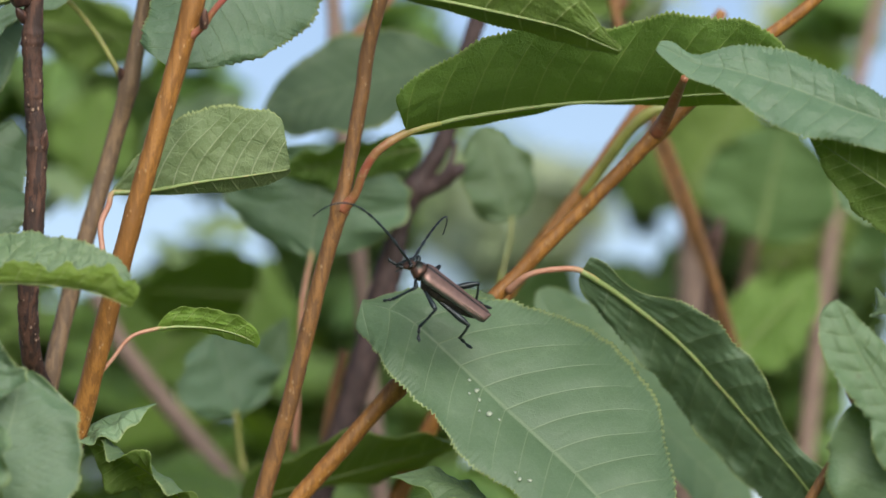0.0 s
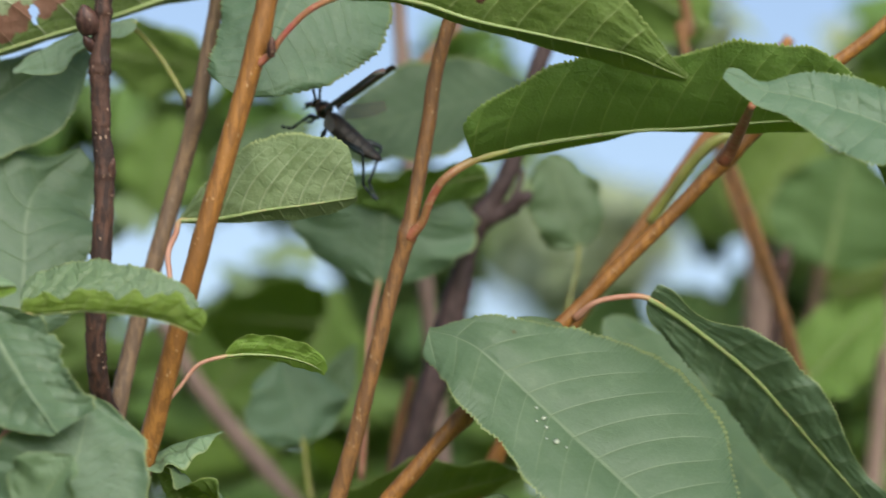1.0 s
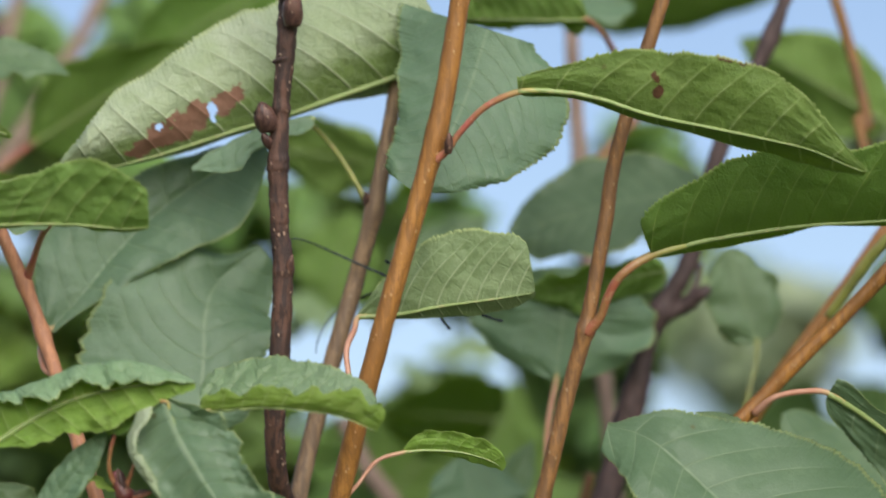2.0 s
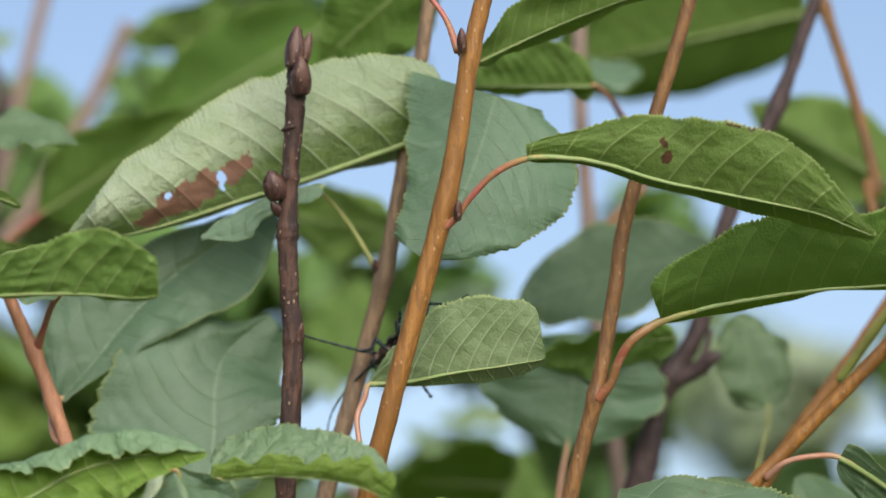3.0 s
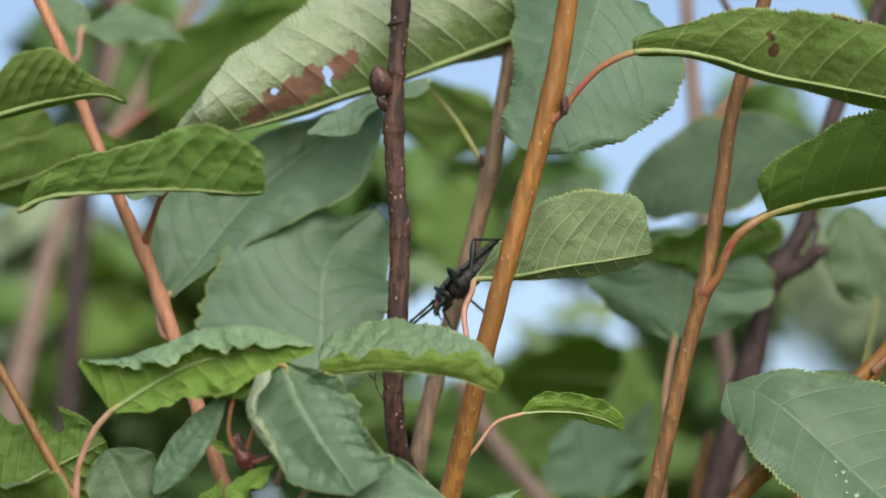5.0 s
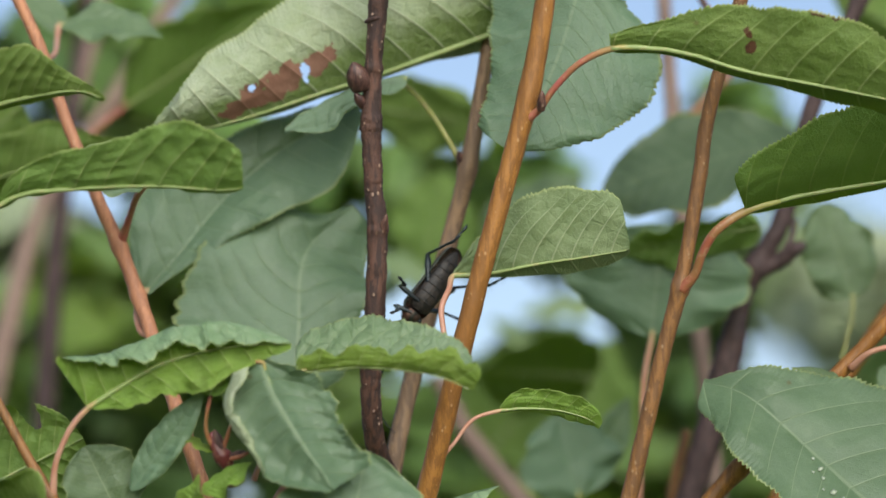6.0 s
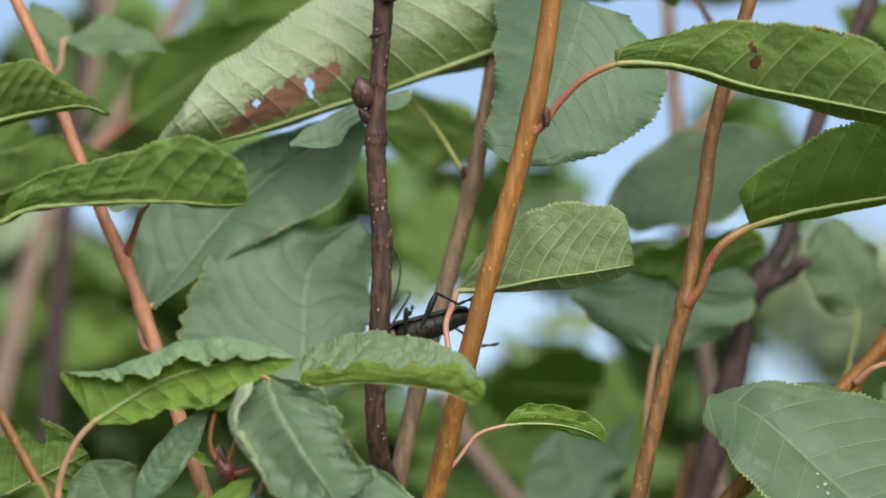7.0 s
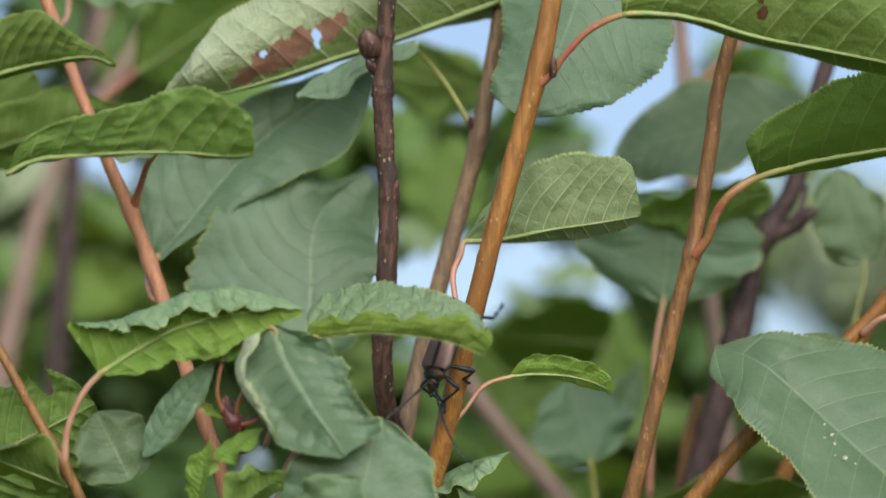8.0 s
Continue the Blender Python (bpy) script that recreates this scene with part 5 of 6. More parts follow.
# ---- foliage far behind: clumps of many leaves ----
def clump(centre, wide, high, deep, count, upper, under, size=55, label="", seed=1, lean=(0, 0, 1)):
    """A cloud of leaves in the depth of the shrub, one mesh."""
    rnd = random.Random(seed)
    verts, faces, slots, uvs = [], [], [], []
    us = (0.0, 0.2, 0.45, 0.7, 0.9, 1.0)
    ws = (0.02, 0.35, 0.5, 0.40, 0.18, 0.01)
    for _ in range(count):
        while True:
            p = Vector((rnd.uniform(-1, 1), rnd.uniform(-1, 1), rnd.uniform(-1, 1)))
            if p.length < 1:
                break
        c = Vector(centre) + Vector((p.x * wide, p.y * deep, p.z * high))
        along = Vector((rnd.uniform(-1, 1), rnd.uniform(-0.5, 0.5), rnd.uniform(-0.8, 0.3))).normalized()
        nr = (Vector(lean) + Vector((rnd.uniform(-1, 1), rnd.uniform(-1, 1), rnd.uniform(-0.4, 0.4))) * 0.8)
        nr = (nr - along * nr.dot(along)).normalized()
        ac = nr.cross(along)
        ln = size * rnd.uniform(0.7, 1.3) / 1000
        wd = ln * rnd.uniform(0.42, 0.6)
        b = len(verts)
        for a, w in zip(us, ws):
            m = c + along * (a - 0.5) * ln + nr * (math.sin(a * math.pi) * ln * 0.08)
            for s in (-1, 0, 1):
                verts.append(m + ac * (s * w * wd) + nr * (abs(s) * w * wd * 0.25))
                uvs.append((a, 0.5 + 0.5 * s))
        for i in range(len(us) - 1):
            for j in range(2):
                q = b + i * 3 + j
                faces.append((q, q + 3, q + 4, q + 1))
    n = len(verts)
    low = [tuple(v - Vector((0, 0, 0.0004))) for v in verts]
    m = len(faces)
    faces += [tuple(i + n for i in reversed(f)) for f in faces]
    ob = part("foliage", [tuple(v) for v in verts] + low, faces, None, None, centre, uvs + uvs, "", [upper, under], [0] * m + [1] * m)
    return tagged(ob, label or "dense green foliage far out of focus", "foliage", "foliage behind the stems", "stuff")


# tones p and h put the pale haze of the distance into the leaf colour
TONES = {"l": (LIME, FAR_UPPER, (0, -0.7, 0.8)), "d": (FAR_SHADED, FAR_SHADED, (0, 0.4, 0.8)), "m": (FAR_UPPER, FAR_UNDER, (0, -0.5, 0.7)), "p": (PALE, PALE, (0, -0.8, 0.5)), "h": (GREYISH, GREYISH, (0, -0.8, 0.5))}
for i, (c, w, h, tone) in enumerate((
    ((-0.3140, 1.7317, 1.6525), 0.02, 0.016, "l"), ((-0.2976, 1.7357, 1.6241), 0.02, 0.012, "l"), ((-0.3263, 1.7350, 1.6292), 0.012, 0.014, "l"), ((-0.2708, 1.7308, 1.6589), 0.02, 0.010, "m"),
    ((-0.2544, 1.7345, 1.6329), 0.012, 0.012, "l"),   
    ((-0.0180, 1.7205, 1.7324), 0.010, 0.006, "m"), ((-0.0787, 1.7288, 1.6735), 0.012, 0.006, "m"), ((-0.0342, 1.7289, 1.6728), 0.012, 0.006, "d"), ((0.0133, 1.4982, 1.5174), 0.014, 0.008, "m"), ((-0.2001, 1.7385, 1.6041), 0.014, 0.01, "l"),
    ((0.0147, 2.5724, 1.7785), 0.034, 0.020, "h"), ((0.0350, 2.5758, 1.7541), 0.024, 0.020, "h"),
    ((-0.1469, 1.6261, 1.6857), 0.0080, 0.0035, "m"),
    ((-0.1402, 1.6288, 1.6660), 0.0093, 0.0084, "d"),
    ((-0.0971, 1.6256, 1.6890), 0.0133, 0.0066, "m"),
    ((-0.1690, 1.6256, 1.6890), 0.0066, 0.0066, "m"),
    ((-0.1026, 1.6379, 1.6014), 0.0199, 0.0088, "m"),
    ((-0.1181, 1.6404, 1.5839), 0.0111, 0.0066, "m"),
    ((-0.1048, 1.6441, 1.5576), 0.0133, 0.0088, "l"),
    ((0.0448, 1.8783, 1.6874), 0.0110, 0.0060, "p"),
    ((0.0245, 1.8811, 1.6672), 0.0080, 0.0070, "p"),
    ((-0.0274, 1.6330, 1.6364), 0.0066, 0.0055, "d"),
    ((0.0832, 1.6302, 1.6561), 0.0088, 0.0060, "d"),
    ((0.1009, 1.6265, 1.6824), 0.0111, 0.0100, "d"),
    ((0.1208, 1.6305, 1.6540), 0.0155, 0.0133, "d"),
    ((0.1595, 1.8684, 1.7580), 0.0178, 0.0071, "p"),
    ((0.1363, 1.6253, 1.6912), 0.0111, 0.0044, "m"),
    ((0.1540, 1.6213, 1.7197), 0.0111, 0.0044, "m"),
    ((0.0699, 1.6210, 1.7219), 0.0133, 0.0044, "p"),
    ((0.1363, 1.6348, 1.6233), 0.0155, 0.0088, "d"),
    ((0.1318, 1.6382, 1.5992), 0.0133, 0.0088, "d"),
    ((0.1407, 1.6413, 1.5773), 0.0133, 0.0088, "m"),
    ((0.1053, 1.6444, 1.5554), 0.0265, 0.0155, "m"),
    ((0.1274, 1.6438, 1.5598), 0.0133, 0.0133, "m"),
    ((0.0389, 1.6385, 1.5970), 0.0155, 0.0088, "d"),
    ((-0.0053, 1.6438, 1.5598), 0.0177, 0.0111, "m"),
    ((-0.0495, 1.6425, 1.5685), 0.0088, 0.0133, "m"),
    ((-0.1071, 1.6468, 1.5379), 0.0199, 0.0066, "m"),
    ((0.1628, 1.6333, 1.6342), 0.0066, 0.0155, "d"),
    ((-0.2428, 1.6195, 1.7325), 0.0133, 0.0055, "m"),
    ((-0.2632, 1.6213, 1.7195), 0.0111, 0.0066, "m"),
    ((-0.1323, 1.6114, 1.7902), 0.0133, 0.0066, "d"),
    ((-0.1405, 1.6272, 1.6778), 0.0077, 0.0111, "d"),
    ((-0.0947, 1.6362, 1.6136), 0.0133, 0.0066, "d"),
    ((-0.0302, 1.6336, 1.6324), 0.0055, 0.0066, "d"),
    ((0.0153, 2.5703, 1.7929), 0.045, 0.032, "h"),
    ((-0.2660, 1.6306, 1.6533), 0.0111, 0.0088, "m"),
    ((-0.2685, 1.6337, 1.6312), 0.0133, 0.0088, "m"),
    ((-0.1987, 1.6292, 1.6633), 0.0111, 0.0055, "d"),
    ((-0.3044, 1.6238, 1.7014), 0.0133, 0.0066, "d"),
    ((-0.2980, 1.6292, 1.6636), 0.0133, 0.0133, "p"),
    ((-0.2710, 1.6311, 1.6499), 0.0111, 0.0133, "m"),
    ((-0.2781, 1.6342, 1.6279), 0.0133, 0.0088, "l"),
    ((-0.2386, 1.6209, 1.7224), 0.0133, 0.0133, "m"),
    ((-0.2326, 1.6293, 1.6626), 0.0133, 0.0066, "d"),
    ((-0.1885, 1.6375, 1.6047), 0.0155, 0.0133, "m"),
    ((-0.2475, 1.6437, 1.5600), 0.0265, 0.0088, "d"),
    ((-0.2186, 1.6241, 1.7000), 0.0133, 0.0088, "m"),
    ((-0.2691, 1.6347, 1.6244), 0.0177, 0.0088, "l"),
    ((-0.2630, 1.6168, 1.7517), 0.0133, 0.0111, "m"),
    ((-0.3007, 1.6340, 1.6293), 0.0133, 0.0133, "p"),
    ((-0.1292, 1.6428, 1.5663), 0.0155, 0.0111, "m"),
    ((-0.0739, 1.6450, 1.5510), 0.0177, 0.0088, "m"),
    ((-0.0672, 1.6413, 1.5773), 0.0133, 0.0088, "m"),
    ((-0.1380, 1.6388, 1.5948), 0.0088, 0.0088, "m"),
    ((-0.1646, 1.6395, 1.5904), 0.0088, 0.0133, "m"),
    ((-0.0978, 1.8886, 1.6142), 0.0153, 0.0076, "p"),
    ((-0.0319, 1.6419, 1.5729), 0.0111, 0.0177, "d"),
    ((0.0212, 1.6401, 1.5860), 0.0155, 0.0088, "d"),
    ((0.0588, 1.6401, 1.5860), 0.0177, 0.0111, "d"),
    ((0.0787, 1.6367, 1.6101), 0.0111, 0.0066, "d"),
    ((-0.0495, 1.6342, 1.6277), 0.0066, 0.0088, "d"),
    ((0.0810, 1.6419, 1.5729), 0.0177, 0.0133, "d"),
    ((0.1540, 1.6376, 1.6036), 0.0111, 0.0111, "d"),
    ((0.1584, 1.6465, 1.5400), 0.0133, 0.0088, "m"),
    ((0.1141, 1.6351, 1.6211), 0.0133, 0.0088, "d"),
    ((0.1141, 1.6395, 1.5904), 0.0133, 0.0111, "d"),
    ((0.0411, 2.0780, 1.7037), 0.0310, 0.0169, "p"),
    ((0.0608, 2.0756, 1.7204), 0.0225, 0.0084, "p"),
    ((-0.0363, 1.6376, 1.6036), 0.0111, 0.0111, "d"),
    ((-0.0031, 1.6250, 1.6934), 0.0111, 0.0088, "m"),
    ((-0.1749, 1.6362, 1.6133), 0.0133, 0.0088, "m"),
    ((-0.2153, 1.6374, 1.6050), 0.0155, 0.0111, "m"),
    ((-0.1887, 1.6402, 1.5849), 0.0155, 0.0088, "m"),
    ((-0.2581, 1.6379, 1.6011), 0.0177, 0.0133, "d"),
    ((-0.2919, 1.6373, 1.6060), 0.0177, 0.0133, "m"),
    ((-0.3052, 1.6335, 1.6327), 0.0111, 0.0111, "m"),
    ((-0.2904, 1.6192, 1.7345), 0.0133, 0.0111, "d"),
    ((-0.1636, 1.6110, 1.7930), 0.0155, 0.0088, "d"),
    ((-0.2544, 1.6244, 1.6972), 0.0111, 0.0088, "d"),
    ((-0.2390, 1.6288, 1.6661), 0.0133, 0.0133, "m"),
    ((-0.2052, 1.6270, 1.6788), 0.0133, 0.0111, "d"),
    ((-0.0548, 1.6360, 1.6152), 0.0088, 0.0066, "d"),
    ((-0.1028, 1.6285, 1.6685), 0.0088, 0.0088, "d"),
    ((0.0318, 2.0769, 1.7115), 0.0253, 0.0253, "p"),
    ((-0.1204, 1.6272, 1.6775), 0.0066, 0.0111, "d"),
    ((-0.2201, 1.6391, 1.5928), 0.0133, 0.0111, "d"),
    ((-0.1892, 1.6441, 1.5572), 0.0177, 0.0088, "d"),
    ((-0.3011, 1.6377, 1.6027), 0.0133, 0.0111, "m"),
    ((-0.2801, 1.6312, 1.6489), 0.0133, 0.0133, "m"),
    ((-0.1601, 1.6462, 1.5422), 0.0133, 0.0111, "m"),
    ((-0.1513, 1.6441, 1.5576), 0.0111, 0.0088, "d"),
    ((-0.2447, 1.6395, 1.5899), 0.0133, 0.0111, "d"),
    ((-0.2925, 1.6424, 1.5694), 0.0177, 0.0133, "d"),
    ((-0.2404, 1.6403, 1.5842), 0.0133, 0.0133, "d"),
    ((-0.1159, 1.6471, 1.5357), 0.0177, 0.0088, "m"),
    ((-0.0429, 1.6475, 1.5335), 0.0133, 0.0088, "m"),
    ((-0.2558, 1.6366, 1.6110), 0.0133, 0.0088, "d"),
    ((-0.0849, 1.6465, 1.5400), 0.0133, 0.0088, "m"),
    ((-0.3130, 1.6436, 1.5607), 0.0133, 0.0111, "d"),
    ((-0.0186, 1.6475, 1.5335), 0.0133, 0.0066, "d"),
    ((-0.2094, 1.6200, 1.7630), 0.0133, 0.0066, "m"),
    ((-0.1721, 1.6200, 1.7870), 0.0120, 0.0050, "l"),
)):
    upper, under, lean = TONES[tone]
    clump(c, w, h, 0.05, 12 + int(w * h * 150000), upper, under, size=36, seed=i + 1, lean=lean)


# ---- the beetle ----
def case_material():
    """Wing cases: bronze along the back, dark green towards the flank."""
    k = Mat("beetle_bronze")
    u, v = k.uv()
    grain = k.noise(420.0, 4.0)
    edge = k.math("ADD", v, k.math("MULTIPLY", k.math("SUBTRACT", grain, 0.5), 0.25))
    c = k.mix(k.ramp(edge, 0.62, 0.86), (0.27, 0.165, 0.14), (0.06, 0.085, 0.07))
    c = k.mix(k.ramp(v, 0.10, 0.02), c, (0.06, 0.06, 0.05))
    k.set(Base_Color=k.mix(k.ramp(grain, 0.35, 0.65, 0.0, 0.35), c, (0.15, 0.10, 0.085)), Metallic=0.7, Roughness=0.5)
    k.bump(k.noise(2600.0, 2.0), 0.5, 0.0002)
    return k.m


def shell_material(name, base, tint, metal, rough):
    k = Mat(name)
    k.set(Base_Color=k.mix(k.ramp(k.noise(260.0, 3.0), 0.38, 0.62), base, tint), Metallic=metal, Roughness=rough)
    k.bump(k.noise(2600.0, 2.0), 0.5, 0.0002)
    return k.m


BRONZE = case_material()
COPPER = shell_material("beetle_copper", (0.15, 0.08, 0.06), (0.035, 0.04, 0.034), 0.8, 0.45)
BLACK = shell_material("beetle_black", (0.012, 0.016, 0.018), (0.02, 0.03, 0.034), 0.35, 0.35)
def belly_material():
    k = Mat("beetle_belly")
    x = k.n("ShaderNodeSeparateXYZ")
    k.link(k.coords(), x.inputs[0])
    ring = k.math("ABSOLUTE", k.math("SUBTRACT", k.math("FRACT", k.math("MULTIPLY", x.outputs[0], 360.0)), 0.5))
    k.set(Base_Color=k.mix(k.ramp(k.noise(900.0, 4.0), 0.4, 0.65), (0.010, 0.009, 0.008), (0.035, 0.026, 0.02)), Roughness=0.55)
    k.bump(k.math("ADD", k.ramp(ring, 0.42, 0.5), k.math("MULTIPLY", k.noise(1800.0, 4.0), 0.8)), 0.9, 0.0003)
    return k.m


BELLY = belly_material()
EYES = shell_material("beetle_eye", (0.006, 0.006, 0.006), (0.01, 0.01, 0.01), 0.0, 0.15)


def wing_material():
    k = Mat("beetle_wing")
    u, v = k.uv()
    lines = k.ramp(k.math("ABSOLUTE", k.math("SUBTRACT", k.math("FRACT", k.math("MULTIPLY", v, 6.0)), 0.5)), 0.06, 0.02)
    k.set(Base_Color=k.mix(lines, (0.10, 0.085, 0.06), (0.03, 0.025, 0.02)), Roughness=0.3, Alpha=k.math("ADD", k.math("MULTIPLY", lines, 0.35), 0.55))
    return k.m


WING = wing_material()
MM = 1.24 / 1000


def fore(x):
    """Places ahead of the wing cases are drawn together."""
    return x if x < 2.6 else 2.6 + (x - 2.6) * 0.58


def loft(rows, sides=18):
    """A body lofted from rows of (x, half width, low z, high z), in the beetle's mm."""
    verts, faces = [], []
    for x, w, lo, hi in rows:
        for j in range(sides):
            a = 2 * math.pi * j / sides
            verts.append((fore(x) * MM, w * math.cos(a) * MM, ((lo + hi) / 2 + (hi - lo) / 2 * math.sin(a)) * MM))
    n = len(rows)
    for i in range(n - 1):
        for j in range(sides):
            k = (j + 1) % sides
            faces.append((i * sides + j, i * sides + k, (i + 1) * sides + k, (i + 1) * sides + j))
    faces.append(tuple(range(sides - 1, -1, -1)))
    faces.append(tuple(range((n - 1) * sides, n * sides)))
    return verts, faces


def rod(points, radii, steps=6, sides=8):
    rows = spline([(p[0] * MM, p[1] * MM, p[2] * MM, r * MM) for p, r in zip(points, radii)], steps)
    return tube(rows[:, :3], np.maximum(rows[:, 3], 0.00003), sides)


def mm(*p):
    return tuple(c * MM for c in p)


beetle = new("beetle")
ORIGIN["beetle"] = Vector((0, 0, 0))
tagged(beetle, "bronze-green longhorn beetle with long dark antennae among the leaves", "beetle")
part("abdomen", *loft([(2.5, 1.2, -1.6, 0.6), (1.5, 2.7, -3.0, 1.2), (-2, 3.0, -3.2, 1.3), (-7, 2.7, -2.9, 1.2), (-11, 2.2, -2.1, 0.9), (-13.6, 1.2, -0.9, 0.5), (-14.6, 0.3, -0.3, 0.2)]), BELLY, beetle, (0, 0, 0))
part("thorax", *loft([(8.2, 1.5, -1.1, 1.1), (7.6, 1.9, -1.5, 1.6), (6.6, 2.1, -1.8, 1.9), (5.8, 2.75, -1.9, 1.8), (5.2, 2.6, -2.0, 2.0), (4.2, 2.2, -2.0, 1.9), (3.2, 2.3, -1.9, 1.7), (2.6, 1.6, -1.4, 1.2)]), COPPER, beetle, (0, 0, 0), label="coppery shield with side spines")
head = part("head", *loft([(11.8, 0.5, -1.6, -0.7), (11.2, 1.0, -1.9, 0.1), (10.3, 1.45, -1.7, 0.7), (9.3, 1.55, -1.4, 1.1), (8.4, 1.4, -1.2, 1.1), (7.8, 1.1, -0.9, 0.9)]), COPPER, beetle, mm(5.7, 0, 0))
for y in (-1, 1):
    part("eye", *loft([(10.5, 0.1, 0, 0.2), (10.2, 0.5, -0.5, 0.6), (9.7, 0.6, -0.6, 0.75), (9.2, 0.5, -0.4, 0.6), (8.9, 0.1, 0.0, 0.2)]), EYES, head, (0, 0, 0)).location += Vector(mm(0, y * 1.25, 0.15))
    part("mandible", *rod([(7.6, 0.7 * y, -1.4), (8.3, 0.8 * y, -1.7), (8.7, 0.25 * y, -1.8)], (0.45, 0.35, 0.1)), BLACK, head, mm(7.6, 0.7 * y, -1.4))
for y in (-1, 1):
    part("palp", *rod([(7.5, 0.5 * y, -1.7), (8.0, 0.9 * y, -2.5), (8.2, 1.1 * y, -3.3)], (0.22, 0.18, 0.22)), BLACK, head, mm(7.5, 0.5 * y, -1.7))


def elytron(y):
    """One wing case, a curved shell from the seam to the flank."""
    nu, nv = 28, 9
    top, low, uvs = [], [], []
    for i in range(nu + 1):
        u = i / nu
        x = 3.3 - 18.6 * u
        w = 3.75 - 1.05 * u
        w *= (1 - max(0.0, (u - 0.86) / 0.14) ** 2.2) ** 0.5 if u > 0.86 else 1.0
        w *= min(1.0, 0.72 + u * 5)
        for j in range(nv + 1):
            a = radians(100) * j / nv
            p = Vector((x, y * (0.03 + max(w, 0.05) * math.sin(a)), 0.2 + 2.0 * (1 - 0.22 * u) * math.cos(a) ** 0.8 if a < math.pi / 2 else 0.2 - 0.3 * (a - math.pi / 2)))
            top.append(p * MM)
            low.append((p + Vector((0, -y * 0.12 * math.sin(a), -0.22))) * MM)
            uvs.append((u, j / nv))
    n1, off, faces = nv + 1, len(top), []
    for i in range(nu):
        for j in range(nv):
            q = i * n1 + j
            f = (q, q + n1, q + n1 + 1, q + 1) if y < 0 else (q, q + 1, q + n1 + 1, q + n1)
            faces += [f, tuple(k + off for k in reversed(f))]
    edge = [i * n1 for i in range(nu + 1)], [i * n1 + nv for i in range(nu + 1)], list(range(n1)), [nu * n1 + j for j in range(n1)]
    for line in edge:
        for a, b in zip(line, line[1:]):
            faces.append((a, b, b + off, a + off))
    return part("wing_case", top + low, faces, BRONZE, beetle, mm(3.2, y * 1.6, 1.6), uvs + uvs, "bronze wing case with greenish edge")


def hind_wing(y):
    nu, nv = 16, 6
    verts, faces, uvs = [], [], []
    for i in range(nu + 1):
        u = i / nu
        w = 4.6 * math.sin(math.pi * min(1, u * 0.85 + 0.12)) ** 0.7
        for j in range(nv + 1):
            b = j / nv
            verts.append(mm(2.0 - 15.5 * u, y * (0.4 + (1 - b) * 2.2 - w * 0.35 * b + 0.4 * u), 1.35 - 0.25 * u + 0.12 * math.sin(b * 9)))
            uvs.append((u, b))
    for i in range(nu):
        for j in range(nv):
            q = i * (nv + 1) + j
            faces.append((q, q + nv + 1, q + nv + 2, q + 1))
    ob = part("hind_wing", verts, faces, WING, beetle, mm(2.0, y * 1.8, 1.35), uvs, "smoky transparent flight wing")
    return ob


CASES = {y: elytron(y) for y in (-1, 1)}
WINGS = {y: hind_wing(y) for y in (-1, 1)}


def antenna(y):
    """Eleven jointed pieces on a long arc, thicker at each joint."""
    pts, rad = [], []
    for i in range(34):
        t = i / 33
        pts.append((6.9 + 32 * t - 8.5 * t**3, y * (0.9 + 7 * t + 3.5 * t * t), 0.6 + 13 * t - 14.0 * t**3.4))
        rad.append((0.36 - 0.24 * t) * (1.25 if i % 3 == 0 else 0.9))
    pts.insert(0, (6.7, y * 0.8, 0.4))
    rad.insert(0, 0.6)
    return part("antenna", *rod(pts, rad, 2, 7), BLACK, beetle, mm(6.7, y * 0.8, 0.4), label="long jointed black antenna")


ANTENNAE = {y: antenna(y) for y in (-1, 1)}
LEG_PLANS = (
    ((3.6, 1.5, -1.8), (5.2, 4.8, 0.4), (7.0, 6.2, -5.4), (9.2, 7.2, -6.2), 0.62),
    ((0.6, 1.9, -2.2), (-0.6, 7.0, 0.4), (-0.8, 9.6, -5.2), (-1.6, 12.6, -6.2), 0.66),
    ((-3.0, 1.9, -2.2), (-9.5, 6.2, 2.6), (-14.0, 7.6, -5.2), (-18.5, 8.6, -6.2), 0.78),
)
LEGS = []
for row, (coxa, knee, ankle, toe, thick) in enumerate(LEG_PLANS):
    for y in (-1, 1):
        f = lambda p: (p[0], p[1] * y, p[2])
        c, k, a, e = (Vector(f(p)) for p in (coxa, knee, ankle, toe))
        leg = part("leg", *rod([c, c.lerp(k, 0.35), c.lerp(k, 0.75), k], (0.4, thick * 0.75, thick, 0.42)), BLACK, beetle, mm(*c))
        part("shin", *rod([k, k.lerp(a, 0.5) + Vector((0, 0, 0.25)), a], (0.36, 0.3, 0.4)), BLACK, leg, mm(*k))
        part("foot", *rod([a, a.lerp(e, 0.3), a.lerp(e, 0.5), a.lerp(e, 0.8), e + Vector((0, 0, 0.4)), e], (0.25, 0.42, 0.22, 0.42, 0.2, 0.1), 3), BLACK, leg, mm(*a))
        LEGS.append((row, y, leg))


# ---- what moves ----
def stand(place, ahead, up):
    """The pose of a thing at place with its x axis ahead and its z axis as near to up as can be."""
    x = Vector(ahead).normalized()
    y = Vector(up).cross(x).normalized()
    m = Matrix((x, y, x.cross(y))).transposed().to_4x4()
    m.translation = place
    return m


def swing(ob, rows):
    """Turns of a part about its own origin: rows of seconds and degrees about x, y, z."""
    o = ob.location.copy()
    walk(ob, [(t, pose(*o, *r)) for t, r in rows])


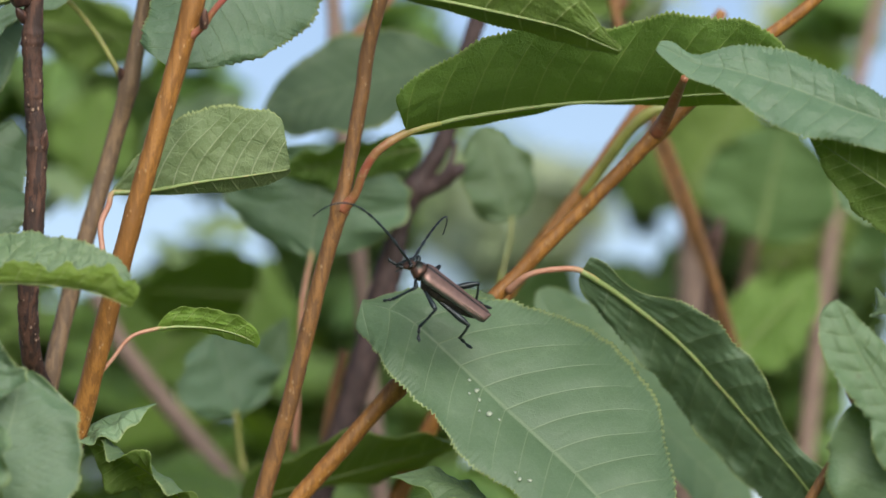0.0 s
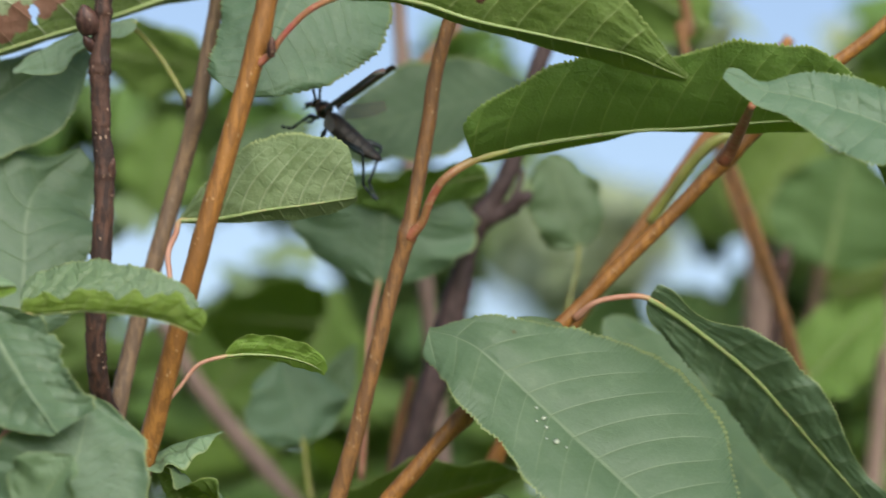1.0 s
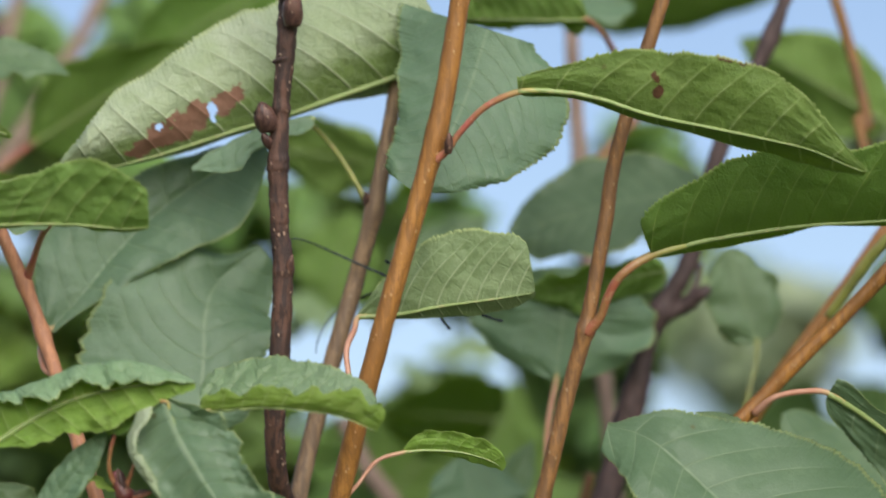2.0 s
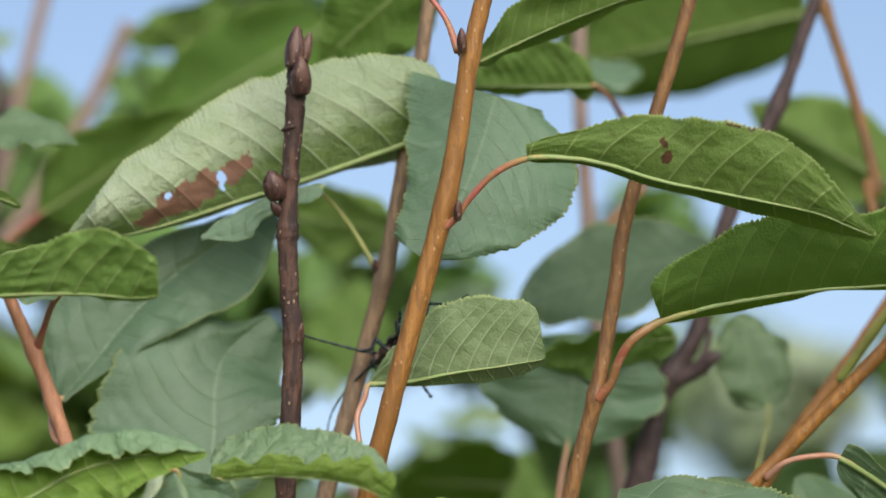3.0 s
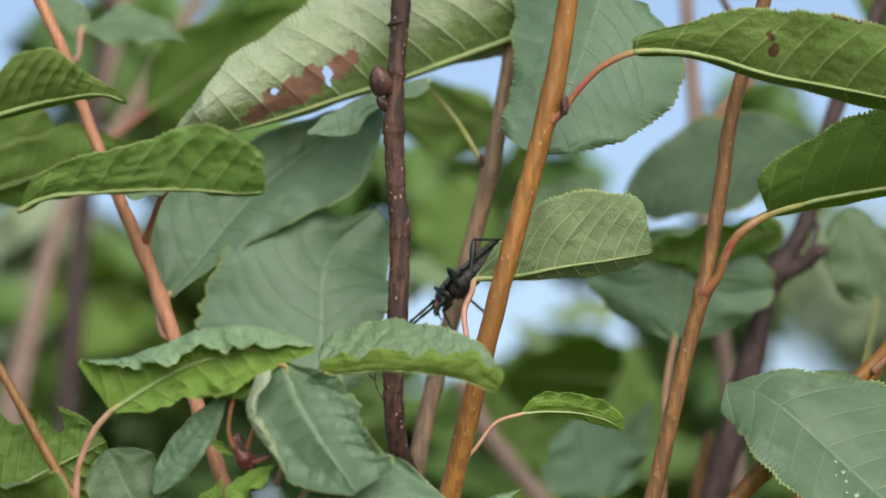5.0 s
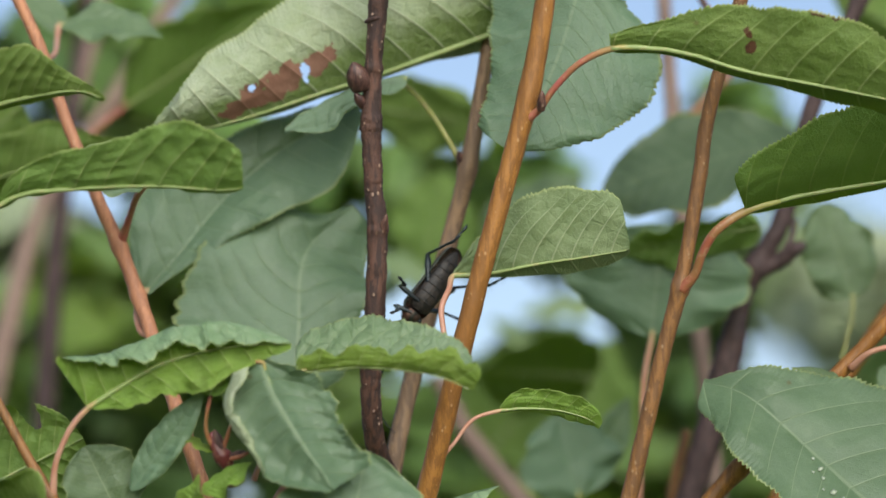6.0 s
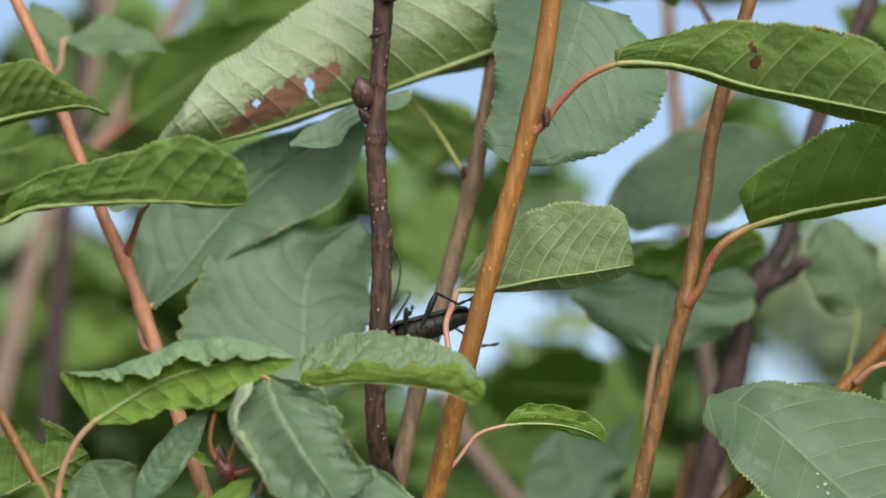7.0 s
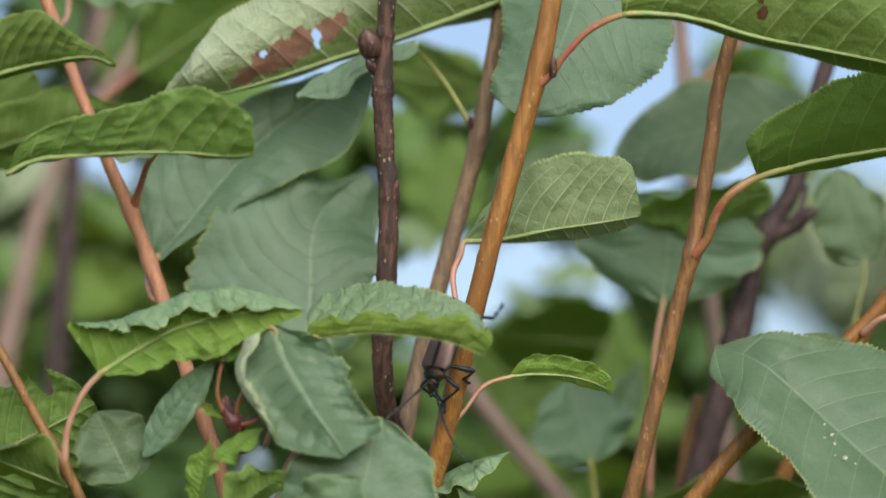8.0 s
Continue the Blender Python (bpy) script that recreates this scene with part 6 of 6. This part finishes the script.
BODY = [
    (0.0, (-0.0026, 1.1642, 1.5546), (-0.76, -0.32, 0.52), (0.1, -0.62, 0.78)),
    (0.3, (-0.0018, 1.1655, 1.5554), (-0.84, -0.20, 0.44), (0.1, -0.55, 0.82)),
    (0.5, (0.0000, 1.1656, 1.5560), (-0.93, -0.10, 0.30), (0.1, -0.45, 0.88)),
    (0.6, (-0.0006, 1.1673, 1.5582), (-0.94, -0.10, 0.28), (0.1, -0.40, 0.9)),
    (0.7, (-0.0003, 1.1692, 1.5597), (-0.94, -0.05, 0.30), (0.1, -0.40, 0.9)),
    (0.8, (-0.0113, 1.1871, 1.5756), (-0.72, 0.05, 0.69), (0.4, -0.50, 0.75)),
    (0.9, (-0.0437, 1.2083, 1.6045), (-0.42, 0.20, 0.85), (0.1, -0.80, 0.45)),
    (1.0, (-0.0505, 1.2117, 1.6163), (-0.72, 0.10, 0.66), (0.55, -0.50, 0.66)),
    (1.1, (-0.0570, 1.2182, 1.6057), (-0.72, 0.20, 0.65), (0.0, -0.30, 0.7)),
    (1.2, (-0.0627, 1.2190, 1.5999), (-0.85, 0.10, 0.35), (0.0, 0.30, 0.7)),
    (1.5, (-0.0645, 1.2063, 1.5975), (-1.0, 0.02, 0.02), (0.0, 0.80, 0.6)),
    (1.9, (-0.0744, 1.2063, 1.5975), (-0.98, 0.0, -0.12), (0.0, 0.80, 0.6)),
    (2.2, (-0.0809, 1.2064, 1.5962), (-0.96, 0.0, -0.25), (0.0, 0.80, 0.6)),
    (2.8, (-0.0854, 1.2046, 1.5951), (-0.92, -0.02, -0.35), (0.0, 0.70, 0.6)),
    (3.3, (-0.0856, 1.2059, 1.6002), (-0.86, -0.05, -0.48), (-0.2, 0.60, 0.7)),
    (3.5, (-0.0882, 1.2050, 1.5922), (-0.84, -0.10, -0.50), (-0.2, 0.50, 0.7)),
    (4.0, (-0.0902, 1.2045, 1.5886), (-0.80, -0.15, -0.58), (-0.4, 0.20, 0.8)),
    (4.5, (-0.0968, 1.1997, 1.5869), (-0.74, -0.15, -0.62), (-0.5, 0.35, 0.75)),
    (4.7, (-0.0998, 1.2000, 1.5846), (-0.74, -0.15, -0.62), (-0.5, 0.35, 0.75)),
    (5.3, (-0.1004, 1.1915, 1.5800), (-0.55, -0.15, -0.75), (-0.6, 0.5, 0.6)),
    (5.8, (-0.1017, 1.1924, 1.5741), (-0.34, -0.15, -0.90), (-0.6, 0.6, 0.3)),
    (6.0, (-0.1038, 1.1921, 1.5763), (-0.56, -0.10, -0.80), (-0.5, 0.7, 0.4)),
    (6.5, (-0.1065, 1.1926, 1.5722), (-0.52, 0.0, -0.85), (-0.3, 0.85, 0.3)),
    (6.8, (-0.1078, 1.1927, 1.5720), (-0.75, 0.0, -0.60), (-0.2, 0.75, 0.5)),
    (7.0, (-0.1088, 1.1917, 1.5720), (-0.95, 0.0, -0.26), (-0.1, 0.6, 0.8)),
    (7.1, (-0.1087, 1.1880, 1.5691), (-0.80, -0.1, -0.58), (-0.4, 0.2, 0.8)),
    (7.2, (-0.1008, 1.1741, 1.5602), (-0.30, -0.1, -0.93), (-0.7, -0.5, 0.2)),
    (7.5, (-0.0946, 1.1553, 1.5487), (0.08, -0.42, -0.90), (-0.2, -0.90, 0.4)),
    (8.0, (-0.0990, 1.1590, 1.5460), (-0.22, -0.36, -0.90), (-0.3, -0.90, 0.3)),
]


def motions():
    walk(beetle, [(t, stand(p, f, u)) for t, p, f, u in BODY])
    for y in (-1, 1):
        # wing cases rise and spread, the flight wings unfold and beat, then all close again behind the leaf
        shut, half = (0, 0, 0), (y * 10, 35, y * -50)
        most, wide = (y * 15, 35, y * -95), ((15, 22, -148) if y > 0 else (-10, 42, 80))
        lifted = (0, 72, y * -24)
        swing(CASES[y], [(0.0, shut), (0.5, shut), (0.54, half), (0.57, most), (0.6, wide), (0.74, wide), (0.78, most), (0.82, lifted), (1.1, lifted), (1.2, half), (1.3, shut), (8.0, shut)])
        beat = [(0.0, shut), (0.52, shut), (0.6, (y * 10, 26, y * -25)), (0.67, (y * 10, 26, y * -25))]
        beat += [(0.7 + 0.0334 * i, (y * (30 if i % 2 else -25), 12, y * -70)) for i in range(13)]
        swing(WINGS[y], beat + [(1.2, (y * 10, 5, y * -30)), (1.32, shut), (8.0, shut)])
        feel = [(0.0, (0, 4, -14) if y > 0 else (0, 4, -84)), (0.5, (0, 0, -10) if y > 0 else (0, 0, -76)), (0.7, (0, -4, 0) if y > 0 else (0, -10, -50)), (1.0, (0, -25, y * 10)), (1.5, (0, 5, 0)), (2.1, (0, -5, y * 12)), (3.3, (0, 8, y * 20)), (3.5, (0, 10, y * -8)),
                (4.0, (0, -5, y * 10)), (4.5, (0, 20, y * -20)), (5.8, (0, 5, y * 10)), (6.5, (0, -60, y * 25)), (7.0, (0, -98, y * 10)), (7.5, (0, 5, y * -15)), (8.0, (0, 10, y * 15))]
        swing(ANTENNAE[y], feel)
    for row, y, leg in LEGS:
        phase = (row + (y > 0)) % 2
        rest = ((-22, 0, 22), (-26, 0, 26), (-40, 0, 26))[row] if y > 0 else ((0, 0, 0), (0, 0, 0), (-25, 0, 6))[row]
        steps = [(0.0, rest), (0.3, (rest[0], 0, rest[2] + (4 if phase else -3))), (0.6, rest), (0.72, rest), (0.85, (y * -25, 0, y * (25 if row == 2 else 5))), (1.15, (y * -25, 0, y * 10)), (1.3, (0, 0, 0)), (1.8, (0, 0, 0))]
        t, i = 2.0, 0
        while t < 7.95:
            tuck = -70 if t > 7.15 and row < 2 else 0
            steps.append((t, (y * (tuck + (6 if (i + phase) % 2 else 0)), 0, y * (14 if (i + phase) % 2 else -12))))
            t, i = t + 0.22, i + 1
        swing(leg, steps + [(8.0, (y * (-70 if row < 2 else 0), 0, 0))])


motions()
